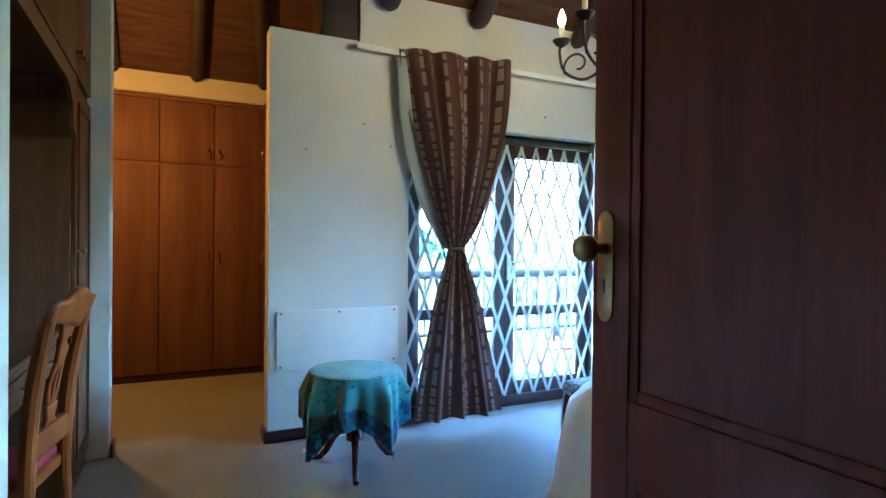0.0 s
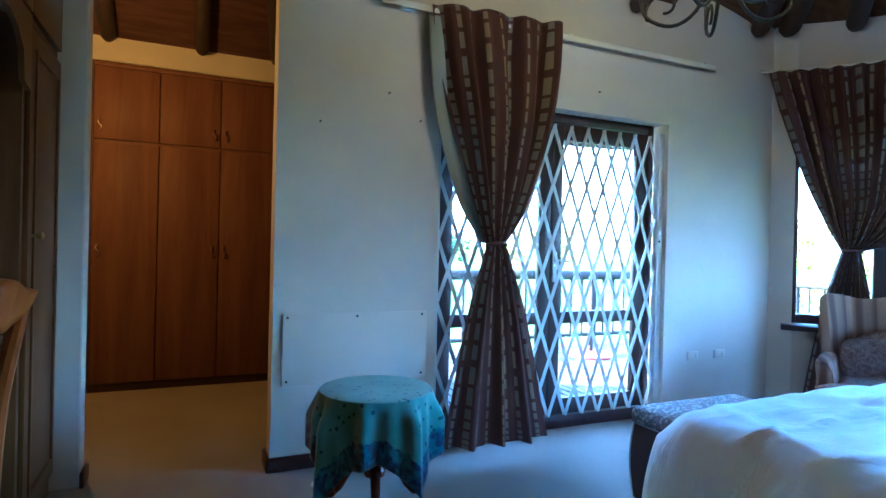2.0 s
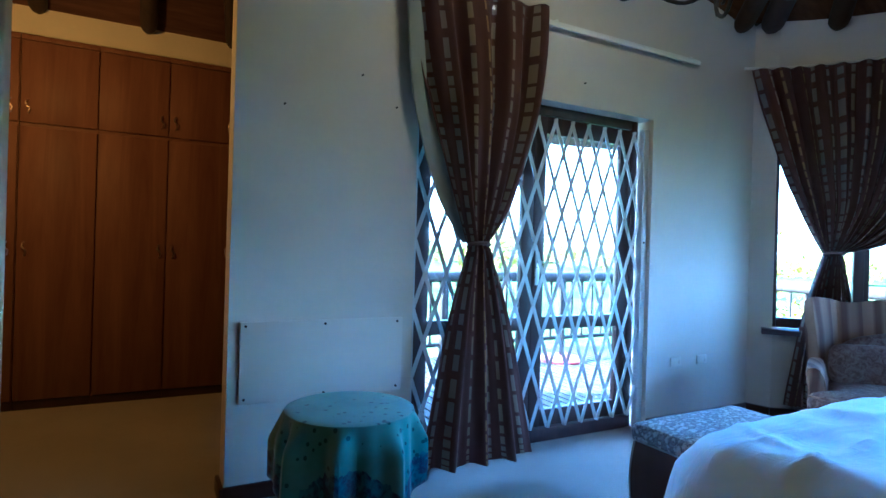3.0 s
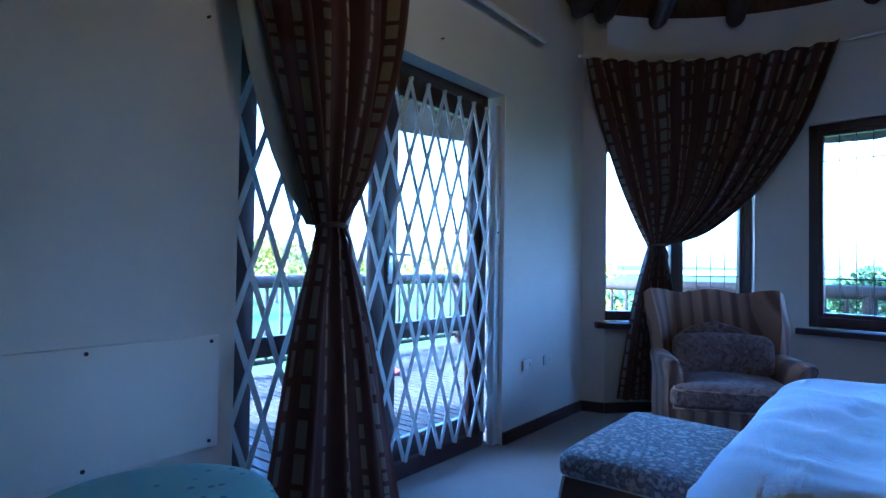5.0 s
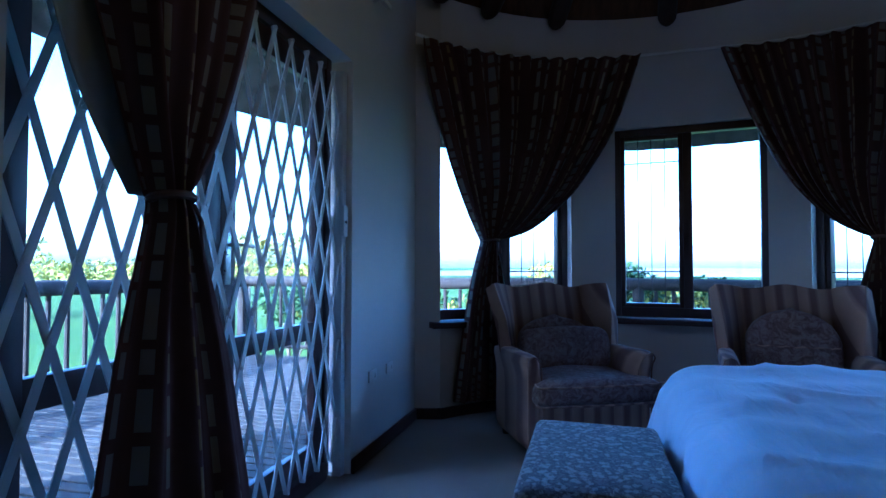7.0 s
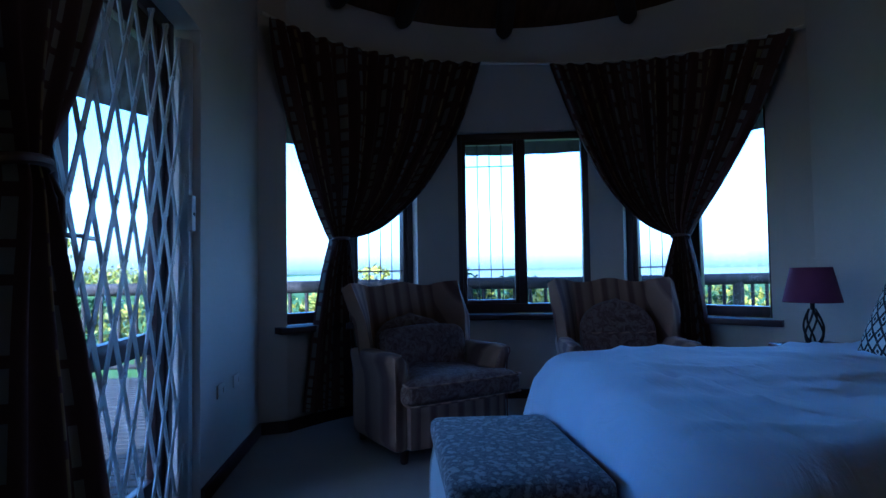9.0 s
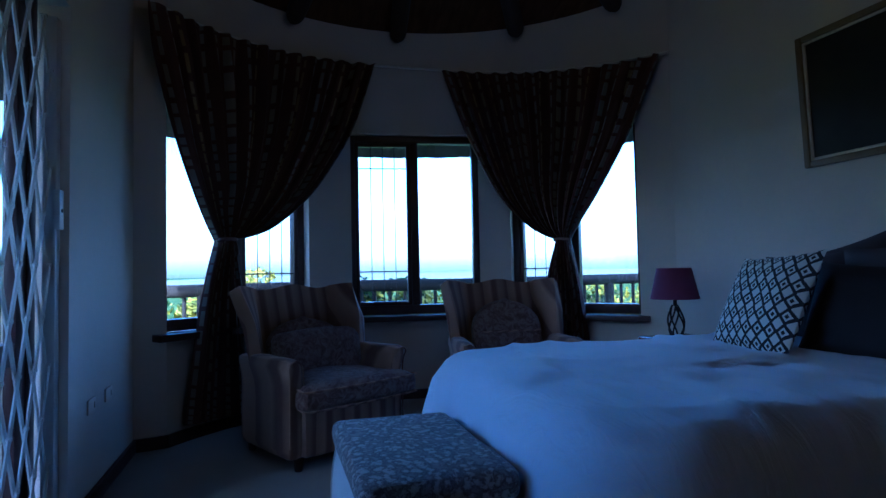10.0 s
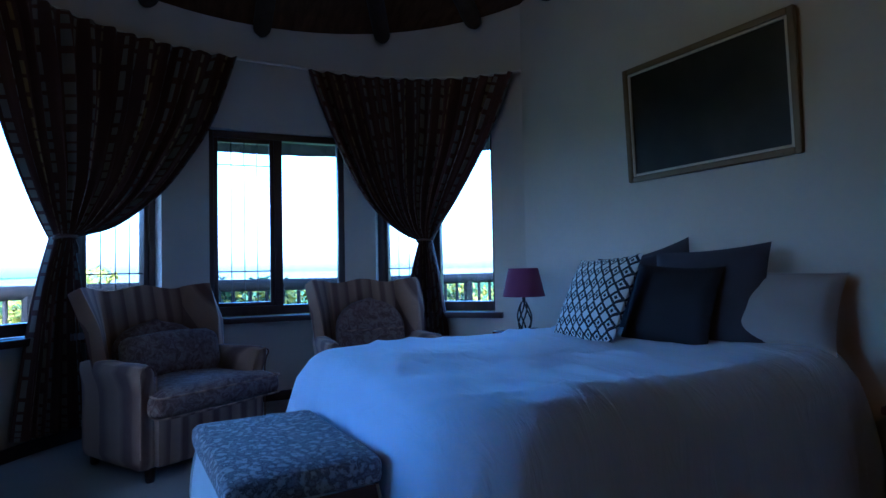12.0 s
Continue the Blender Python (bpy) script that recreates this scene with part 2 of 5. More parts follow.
# round wall
bm = nb()
edges = [WINDOWS[0][0], WINDOWS[1][1], WINDOWS[1][0], WINDOWS[2][1], WINDOWS[2][0], A_S - 3]
for a1, a0 in zip(edges[0::2], edges[1::2]):
    arc_block(bm, a0, a1, FLOOR, 3.35)
for a0, a1 in WINDOWS:
    arc_block(bm, a0, a1, FLOOR, SILL)
    arc_block(bm, a0, a1, HEAD, 3.35)
# short return between the door wall and the first window
a_ = radians(WINDOWS[0][1])
pi_, po_ = ((CX + r * math.cos(a_), CY + r * math.sin(a_)) for r in (CR, CR + THICK))
foot_ = [(NOOK_X, WALL_N), pi_, po_, (NOOK_X + 0.2, WALL_N + THICK)]
lo_, hi_ = ([bm.verts.new((x, y, z)) for x, y in foot_] for z in (FLOOR, 3.35))
ring_bridge(bm, lo_, hi_)
bm.faces.new(hi_)
bm.faces.new(lo_[::-1])
bmesh.ops.recalc_face_normals(bm, faces=bm.faces[:])
structure("wall_round", bm, M_PLASTER, "curved cream plastered wall with three windows")
# bed wall with the entrance
bm = nb()
ENTRY_X0, ENTRY_X1 = -0.17, 0.955
box(bm, ENTRY_X1, 0.08, FLOOR, CX + CR * math.cos(radians(A_S)) + 0.02, WALL_S, 3.35)
box(bm, -2.38, 0.08, FLOOR, ENTRY_X0, WALL_S, 3.35)
box(bm, ENTRY_X0, 0.08, 2.35, ENTRY_X1, WALL_S, 3.35)
structure("wall_south", bm, M_PLASTER, "cream plastered wall behind the bed", smooth=False)
# left side: wall before the dressing table, nib after it
bm = nb()
box(bm, -0.95, WALL_S, FLOOR, -0.24, 1.84, 3.35)
box(bm, -1.05, 1.84, FLOOR, -0.93, 4.10, 3.35)
box(bm, -0.95, 4.10, FLOOR, -0.20, 4.24, 3.35, 0.01)
structure("wall_west", bm, M_PLASTER, "cream plastered wall around the dressing table", smooth=False)
bm = nb()
vs = [bm.verts.new((-2.28, y, z)) for y, z in ((0.08, FLOOR), (4.2, FLOOR), (4.2, 3.3), (CY, 4.7), (0.08, 3.3))]
bm.faces.new(vs)
bmesh.ops.solidify(bm, geom=bm.faces[:], thickness=0.1)
structure("wall_gable", bm, M_PLASTER, "cream plastered end wall of the room", smooth=False)
# passage walls and hall shell
bm = nb()
box(bm, -2.2, 4.10, FLOOR, -2.08, 6.75, 4.6)
box(bm, -2.2, 6.32, FLOOR, 1.75, 6.45, 3.12)
box(bm, 1.62, WALL_N + THICK, FLOOR, 1.75, 6.32, 4.6)
# unseen filler over the door wall, added to keep daylight out of the passage
box(bm, 1.402, WALL_N, 3.352, 1.75, WALL_N + THICK - 0.01, 4.6)
box(bm, -2.38, 4.1, FLOOR, -0.95, 4.22, 4.6)
structure("wall_passage", bm, M_PLASTER, "cream plastered walls of the dressing passage", smooth=False)
bm = nb()
box(bm, -1.4, -1.9, FLOOR, -1.3, 0.08, 2.6)
box(bm, 1.6, -1.9, FLOOR, 1.7, 0.08, 2.6)
box(bm, -1.4, -2.0, FLOOR, 1.7, -1.9, 2.6)
structure("wall_hall", bm, M_PLASTER, "cream plastered walls of the hall", smooth=False)
structure("ceiling_hall", boxed(-1.4, -2.0, 2.6, 1.7, 0.08, 2.7), M_WHITE, "plain painted hall ceiling", "ceiling", False)

# ---- roof: boards and thatch over the room, a cone over the round end ----
RIDGE = EAVE + (WALL_N - CY) * SLOPE
OVER = 1.42


def roof_cross(side, d, lift=0.0):
    """A point of the slope, d metres out from the ridge."""
    return CY + side * d, RIDGE - d * SLOPE + lift


bm = nb()
for side in (1, -1):
    (ya, za), (yb, zb) = roof_cross(side, 0), roof_cross(side, WALL_N - CY + 0.02)
    vs = [bm.verts.new(p) for p in ((-2.3, ya, za), (CX, ya, za), (CX, yb, zb), (-2.3, yb, zb))]
    bm.faces.new(vs if side < 0 else vs[::-1])
n = 36
apex = bm.verts.new((CX, CY, RIDGE))
rim = [bm.verts.new((CX + 2.02 * math.cos(radians(-90 + 180 * i / n)), CY + 2.02 * math.sin(radians(-90 + 180 * i / n)), RIDGE - 2.02 * SLOPE * (WALL_N - CY) / CR)) for i in range(n + 1)]
for a, b in zip(rim, rim[1:]):
    bm.faces.new((apex, b, a))
ceil = structure("ceiling", bm, M_CEIL, "brown boarded ceiling under thatch", "ceiling", False)
thicken(ceil, 0.03)
# passage ceiling rises towards the bedroom
bm = nb()
vs = [bm.verts.new(p) for p in ((-2.25, 6.34, 3.02), (1.74, 6.34, 3.02), (1.74, 4.0, 4.45), (-2.25, 4.0, 4.45))]
bm.faces.new(vs)
pc = structure("ceiling_passage", bm, M_CEIL, "brown boarded sloping ceiling over the passage", "ceiling", False)
thicken(pc, 0.03)
structure("gable", boxed(-2.25, WALL_N - 0.02, EAVE - 0.03, 1.4, WALL_N + 0.02, 4.5), M_CEIL, "dark boarded gable above the partition", "wall", False)
# thatch with a ragged eave
rng = random.Random(4)
bm = nb()
prof_in, prof_out = 0.12, 0.34
NSEG = 220
rows = []
for i in range(NSEG + 1):
    s = i / NSEG
    if s < 0.25:
        x, ux, uy = -2.3 + (CX + 2.3) * s / 0.25, 0, -1
    elif s > 0.75:
        x, ux, uy = CX + (-2.3 - CX) * (s - 0.75) / 0.25, 0, 1
    else:
        a = radians(-90 + 180 * (s - 0.25) / 0.5)
        x, ux, uy = CX, math.cos(a), math.sin(a)
    j = rng.uniform(-0.03, 0.03)
    o = CR + OVER + j
    if uy > 0.99 and x < 1.9:
        o = CR - 0.1
    zt = RIDGE - (WALL_N - CY) / 1.0 * SLOPE
    row = []
    for d, lift in ((0.02, 0.08), (CR + 0.05, 0.08), (o, 0.06 + j), (o + 0.06, 0.20), (0.02, 0.36)):
        row.append(bm.verts.new((x + ux * d, CY + uy * d, RIDGE - d * SLOPE * (WALL_N - CY) / CR + lift)))
    rows.append(row)
for a, b in zip(rows, rows[1:]):
    ring_bridge(bm, a, b)
structure("roof", bm, M_THATCH, "grey-brown thatched roof with a ragged eave", "roof", False)

# pole rafters, each with a rounded foot inside the wall
POLES = tagged(new("rafters"), "dark round gum-pole rafters under the ceiling", "rafter", "", "structure")


def rafter(foot, head, r):
    f, h = Vector(foot), Vector(head)
    d = (h - f).normalized()
    pts = [f + d * k for k in (-0.03, 0.0, 0.03, 0.08)] + [f + d * 0.6, h]
    return part("rafter", tube(nb(), pts, [r * 0.35, r * 0.75, r * 0.93, r, r, r * 0.9], 12), M_POLE, POLES)


def roof_z(d):
    return RIDGE - d * SLOPE * (WALL_N - CY) / CR


for a in (64.0, 57.0, 42.3, 23.7, -4.0, -36.0, -62.0, -84.0):
    c, s = math.cos(radians(a)), math.sin(radians(a))
    r0 = 1.88
    rafter((CX + r0 * c, CY + r0 * s, roof_z(r0) - 0.20), (CX + 0.12 * c, CY + 0.12 * s, roof_z(0.12) - 0.12), 0.076 if a != 57.0 else 0.085)
for x in (3.3, 2.33, 1.58, 0.8, 0.0, -0.9):
    for side in (1, -1):
        d = WALL_N - CY - 0.06 if side > 0 else CY - WALL_S - 0.05
        y, z = roof_cross(side, d)
        rafter((x, y, z - 0.19), (x, CY + side * 0.05, RIDGE - 0.14), 0.075)
for x0, x1 in ((-0.38, -0.38), (0.36, 0.34), (1.02, 0.62), (-1.2, -1.1)):
    rafter((x0, 6.24, 2.98), (x1, 4.1, 4.28), 0.065)
part("ridge_pole", tube(nb(), [(-2.2, CY, RIDGE - 0.12), (CX, CY, RIDGE - 0.12)], 0.08, 12), M_POLE, POLES)

# skirtings
SK = M_DARKWOOD_X
bm = nb()
box(bm, DOOR_X1 + 0.0, WALL_N - 0.022, FLOOR, NOOK_X - 0.002, WALL_N - 0.001, 0.026, 0.004)
box(bm, 0.735, WALL_N - 0.022, FLOOR, DOOR_X0 - 0.01, WALL_N - 0.001, 0.026, 0.004)
box(bm, 0.723, WALL_N - 0.022, FLOOR, 0.744, WALL_N + 0.18, 0.026, 0.004)
box(bm, ENTRY_X1 + 0.1, WALL_S + 0.001, FLOOR, 4.2, WALL_S + 0.022, 0.026, 0.004)
box(bm, -0.199, 4.09, FLOOR, -0.178, 4.25, 0.026, 0.004)
arc_block(bm, A_S, WINDOWS[0][1] + 0.2, FLOOR, 0.026, CR - 0.022, CR - 0.001)
d_ = Vector((pi_[0] - NOOK_X, pi_[1] - WALL_N, 0)).normalized()
n_ = Vector((-d_.y, d_.x, 0)) * (1 if -d_.y < 0 else -1)
q_ = [Vector((NOOK_X, WALL_N, 0)), Vector((*pi_, 0))]
q_ = [q_[0] + n_ * 0.001, q_[1] + n_ * 0.001, q_[1] + n_ * 0.022, q_[0] + n_ * 0.022]
lo_, hi_ = ([bm.verts.new((v.x, v.y, z)) for v in q_] for z in (FLOOR, 0.026))
ring_bridge(bm, lo_, hi_)
bm.faces.new(hi_)
structure("baseboard", bm, SK, "dark stained wooden skirting board", "skirting")

# ---- terrace doors ----
def french_door():
    top = thing("door_terrace", pose(0, 0, 0), "dark wooden glazed double terrace door, closed", "door", "", "structure")
    y0, y1 = 4.085, 4.15
    x0, x1 = DOOR_X0 + 0.002, DOOR_X1 - 0.045
    bm = nb()
    box(bm, x0, y0, FLOOR, x0 + 0.06, y1, DOOR_TOP - 0.002, 0.004)
    box(bm, x1 - 0.06, y0, FLOOR, x1, y1, DOOR_TOP - 0.002, 0.004)
    box(bm, x0 + 0.06, y0, DOOR_TOP - 0.07, x1 - 0.06, y1, DOOR_TOP - 0.002, 0.004)
    box(bm, x0 + 0.06, y0 - 0.02, FLOOR, x1 - 0.06, y1 + 0.03, 0.035, 0.004)
    part("door_frame", bm, M_DARKWOOD, top)
    mid = (x0 + x1) / 2
    for a, b in ((x0 + 0.063, mid - 0.002), (mid + 0.002, x1 - 0.063)):
        leaf = nb()
        st = 0.095
        box(leaf, a, y0 + 0.012, 0.038, a + st, y1 - 0.01, DOOR_TOP - 0.073, 0.004)
        box(leaf, b - st, y0 + 0.012, 0.038, b, y1 - 0.01, DOOR_TOP - 0.073, 0.004)
        for za, zb in ((0.038, 0.155), (0.71, 0.80), (DOOR_TOP - 0.19, DOOR_TOP - 0.073)):
            box(leaf, a + st, y0 + 0.014, za, b - st, y1 - 0.012, zb, 0.004)
        lf = part("door_leaf", leaf, M_DARKWOOD, top)
        for za, zb in ((0.155, 0.71), (0.80, DOOR_TOP - 0.19)):
            g = part("pane", boxed(a + st - 0.005, y0 + 0.036, za - 0.005, b - st + 0.005, y0 + 0.04, zb + 0.005), M_GLASS, lf, smooth=False)
            g.visible_shadow = False
    bm = boxed(mid + 0.018, y0 + 0.002, 1.02, mid + 0.055, y0 + 0.011, 1.24, 0.003)
    hp = part("handle_plate", bm, M_STEEL, top, "pale metal handle plate")
    bm = tube(nb(), [(mid + 0.036, y0 + 0.004, 1.18), (mid + 0.036, y0 - 0.035, 1.18), (mid + 0.05, y0 - 0.045, 1.18), (mid + 0.14, y0 - 0.045, 1.175)], 0.008, 8)
    part("handle", bm, M_STEEL, hp)
    return top


french_door()


def scissor_gate():
    """The expanding security gate: crossing flat bars between channels."""
    g = thing("security_gate", pose(0, 4.035, 0), "white painted folding trellis security gate, drawn shut", "gate")
    z0, z1 = 0.058, 2.155
    columns = 25
    x0, x1 = DOOR_X0 + 0.03, DOOR_X1 - 0.06
    xs = [x0 + (x1 - x0) * (i / columns) for i in range(columns + 1)]
    rows = 5
    h = (z1 - z0) / rows
    half_steps = 2 * rows
    rail = boxed(DOOR_X0 + 0.004, -0.02, FLOOR, DOOR_X0 + 0.03, 0.02, 2.18, 0.003)
    part("channel", rail, M_GATE, g)
    part("channel", boxed(DOOR_X1 - 0.055, -0.025, FLOOR, DOOR_X1 - 0.003, 0.025, 2.19, 0.003), M_GATE, g)
    # bars zigzag up between neighbouring columns, two layers
    n = len(xs) - 1
    for lean, off in ((1, -0.006), (-1, 0.006)):
        for start in range(-half_steps - 1, n + half_steps + 2):
            pts = []
            for k in range(half_steps + 1):
                c = start + lean * k
                if 0 <= c <= n:
                    pts.append((xs[c], off, z0 + h * k / 2))
            if len(pts) < 2 or (start % 2):
                continue
            bm = nb()
            for (xa, ya, za), (xb, yb, zb) in zip(pts, pts[1:]):
                dx, dz = xb - xa, zb - za
                ln = math.hypot(dx, dz)
                px, pz = -dz / ln * 0.0125, dx / ln * 0.0125
                ring = [(xa + px, za + pz), (xa - px, za - pz), (xb - px, zb - pz), (xb + px, zb + pz)]
                vs = [bm.verts.new((x, off - 0.003, z)) for x, z in ring] + [bm.verts.new((x, off + 0.003, z)) for x, z in ring]
                for f in ((0, 1, 2, 3), (7, 6, 5, 4), (0, 4, 5, 1), (1, 5, 6, 2), (2, 6, 7, 3), (3, 7, 4, 0)):
                    bm.faces.new([vs[q] for q in f])
            part("lattice_bar", bm, M_GATE, g, smooth=False)
    rivet = tube(nb(), [(0, -0.014, 0), (0, 0.012, 0)], 0.009, 6)
    first = None
    for i, x in enumerate(xs):
        for k in range(half_steps + 1):
            if (k + i) % 2 == 0:
                if first is None:
                    ob = first = part("rivet", rivet, M_GATE, g)
                else:
                    ob = new("rivet", first.data)
                    ob.parent = g
                ob.location = (x, 0, z0 + h * k / 2)
    lock = part("lock_box", boxed(DOOR_X1 - 0.085, -0.05, 1.26, DOOR_X1 - 0.035, -0.025, 1.43, 0.004), M_GATE, g)
    part("keyhole", tube(nb(), [(DOOR_X1 - 0.06, -0.053, 1.34), (DOOR_X1 - 0.06, -0.049, 1.34)], 0.009, 10), M_IRON, lock)
    return g


scissor_gate()


# ---- windows ----
def window(i, a0, a1, barred):
    mid = (a0 + a1) / 2
    half = radians(a1 - a0) / 2
    d = CR * math.cos(half) + 0.10
    w = 2 * d * math.tan(half) - 0.006
    # local x runs along the wall, to the right as seen from inside; local y points outwards
    a = radians(mid)
    m = Matrix.Translation((CX + d * math.cos(a), CY + d * math.sin(a), 0)) @ Matrix.Rotation(a - math.pi / 2, 4, "Z")
    win = thing("window_%d" % i, m, "dark wooden casement window with two panes", "window", "", "structure")
    z0, z1, f = SILL + 0.02, HEAD - 0.002, 0.06
    bm = nb()
    box(bm, -w / 2, 0, z0, -w / 2 + f, 0.08, z1, 0.004)
    box(bm, w / 2 - f, 0, z0, w / 2, 0.08, z1, 0.004)
    box(bm, -w / 2 + f, 0, z1 - f, w / 2 - f, 0.08, z1, 0.004)
    box(bm, -w / 2 + f, 0, z0, w / 2 - f, 0.08, z0 + f + 0.02, 0.004)
    box(bm, -0.035, 0, z0 + f + 0.02, 0.035, 0.08, z1 - f, 0.004)
    part("window_frame", bm, M_DARKWOOD, win)
    bm = boxed(-w / 2 - 0.05, -0.19 + 0.02, SILL - 0.03, w / 2 + 0.05, 0.0, SILL + 0.018, 0.006)
    part("window_sill", bm, M_DARKWOOD_X, win)
    for s in (-1, 1):
        xa, xb = (-w / 2 + f, -0.035) if s < 0 else (0.035, w / 2 - f)
        za, zb = z0 + f + 0.02, z1 - f
        g = part("pane", boxed(xa, 0.045, za, xb, 0.049, zb), M_GLASS, win, smooth=False)
        g.visible_shadow = False
        if s == barred:
            # an opening sash with burglar bars behind it
            bm = nb()
            t = 0.035
            box(bm, xa, 0.01, za, xa + t, 0.07, zb, 0.003)
            box(bm, xb - t, 0.01, za, xb, 0.07, zb, 0.003)
            box(bm, xa + t, 0.012, za, xb - t, 0.07, za + t, 0.003)
            box(bm, xa + t, 0.012, zb - t, xb - t, 0.07, zb, 0.003)
            part("sash", bm, M_DARKWOOD, win)
            for k in (1, 2, 3):
                x = xa + t + (xb - xa - 2 * t) * k / 4
                part("burglar_bar", tube(nb(), [(x, 0.025, za), (x, 0.025, zb)], 0.004, 8), M_IRON, win)
            for z in (za + 0.30, zb - 0.23):
                part("burglar_bar", tube(nb(), [(xa, 0.027, z), (xb, 0.027, z)], 0.005, 8), M_IRON, win)
    return win


# seen from inside, local +x lies towards smaller angles
for i, ((a0, a1), barred) in enumerate(zip(WINDOWS, (1, -1, -1))):
    window(i + 1, a0, a1, barred)

# curtain track of the round wall, and the straight one over the doors
bm = nb()
tube(bm, [(CX + 1.93 * math.cos(radians(a)), CY + 1.93 * math.sin(radians(a)), 2.86 - 0.24 * max(0, (-a - 8) / 66) ** 1.2 - 0.07 * max(0, a / 62)) for a in range(-74, 63, 4)], 0.013, 8)
tagged(link("curtain_track", bm, M_WHITE), "thin white curtain track bent along the round wall", "curtain rail")
bm = nb()
box(bm, 1.33, 3.885, 2.715, 4.10, 3.90, 2.75, 0.004)
box(bm, 1.33, 3.91, 2.73, 4.10, 3.925, 2.765, 0.004)
for x in (1.45, 2.7, 4.0):
    box(bm, x, 3.90, 2.74, x + 0.02, WALL_N, 2.77, 0.002)
tagged(link("curtain_rail", bm, M_WHITE), "white metal double curtain rail above the terrace doors", "curtain rail")

# ---- curtains ----
def curtain_cloth():
    """Brown cloth with columns of small woven rectangles."""
    k = Nodes("curtain_cloth")
    tc, sep = k.n("TexCoord"), k.n("SeparateXYZ")
    k.put(tc.outputs["UV"], sep.inputs[0])
    u, v = sep.outputs[0], sep.outputs[1]
    col = k.math("MULTIPLY", u, 6.4)
    ci, cf = k.math("FLOOR", col), k.math("FRACT", col)
    wn_ = k.n("TexWhiteNoise")
    comb = k.n("CombineXYZ")
    k.put(ci, comb.inputs[0])
    k.put(comb.outputs[0], wn_.inputs["Vector"])
    rnd = wn_.outputs["Value"]
    width = k.math("ADD", k.math("MULTIPLY", rnd, 0.16), 0.07)
    inside = k.math("LESS_THAN", k.math("ABSOLUTE", k.math("SUBTRACT", cf, 0.5)), k.math("MULTIPLY", width, 0.9))
    rows = k.math("ADD", k.math("MULTIPLY", v, 11.0), k.math("MULTIPLY", k.noise(k.coords("UV", (0, 2.2, 1)), 2.0, 2), 2.2))
    rf = k.math("FRACT", k.math("ADD", rows, k.math("MULTIPLY", rnd, 3.7)))
    block = k.math("MULTIPLY", k.math("GREATER_THAN", rf, 0.14), k.math("LESS_THAN", rf, 0.86))
    mask = k.math("MULTIPLY", inside, block)
    band = k.noise(k.coords("UV", (1.1, 0.9, 1)), 1.6, 2)
    hue = k.math("ADD", k.math("MULTIPLY", rnd, 0.45), k.math("MULTIPLY", band, 0.6))
    tint = k.ramp(hue, [(0.25, (0.36, 0.22, 0.06)), (0.42, (0.42, 0.32, 0.16)), (0.58, (0.36, 0.33, 0.27)), (0.78, (0.05, 0.11, 0.12))])
    weave = k.noise(k.coords("UV", (60, 60, 1)), 9, 2)
    ground = k.ramp(k.noise(k.coords("UV", (3, 0.5, 1)), 2, 3), [(0.35, (0.08, 0.033, 0.028)), (0.7, (0.135, 0.06, 0.05))])
    c = k.mix(mask, ground, tint)
    c = k.mix(k.math("MULTIPLY", weave, 0.3), c, (0.03, 0.018, 0.016))
    k.bump(k.math("ADD", weave, k.math("MULTIPLY", mask, 0.5)), 0.35, 0.002)
    m = k.done(c, 0.7, spec=0.12, sheen=0.03)
    # daylight seeps through the weave
    tl, mx = k.n("BsdfTranslucent"), k.n("MixShader")
    mx.inputs[0].default_value = 0.22
    tl.inputs[0].default_value = (0.26, 0.185, 0.16, 1)
    k.put(k.b.outputs[0], mx.inputs[1])
    k.put(tl.outputs[0], mx.inputs[2])
    k.put(mx.outputs[0], k.t.nodes["Material Output"].inputs[0])
    return m


M_CURTAIN = curtain_cloth()
M_LINING = plain("curtain_lining", (0.26, 0.28, 0.26), 0.7, fine=150, var=0.05, bump=0.15)
M_TIE = plain("tie_cord", (0.10, 0.05, 0.035), 0.7, fine=120, var=0.2)


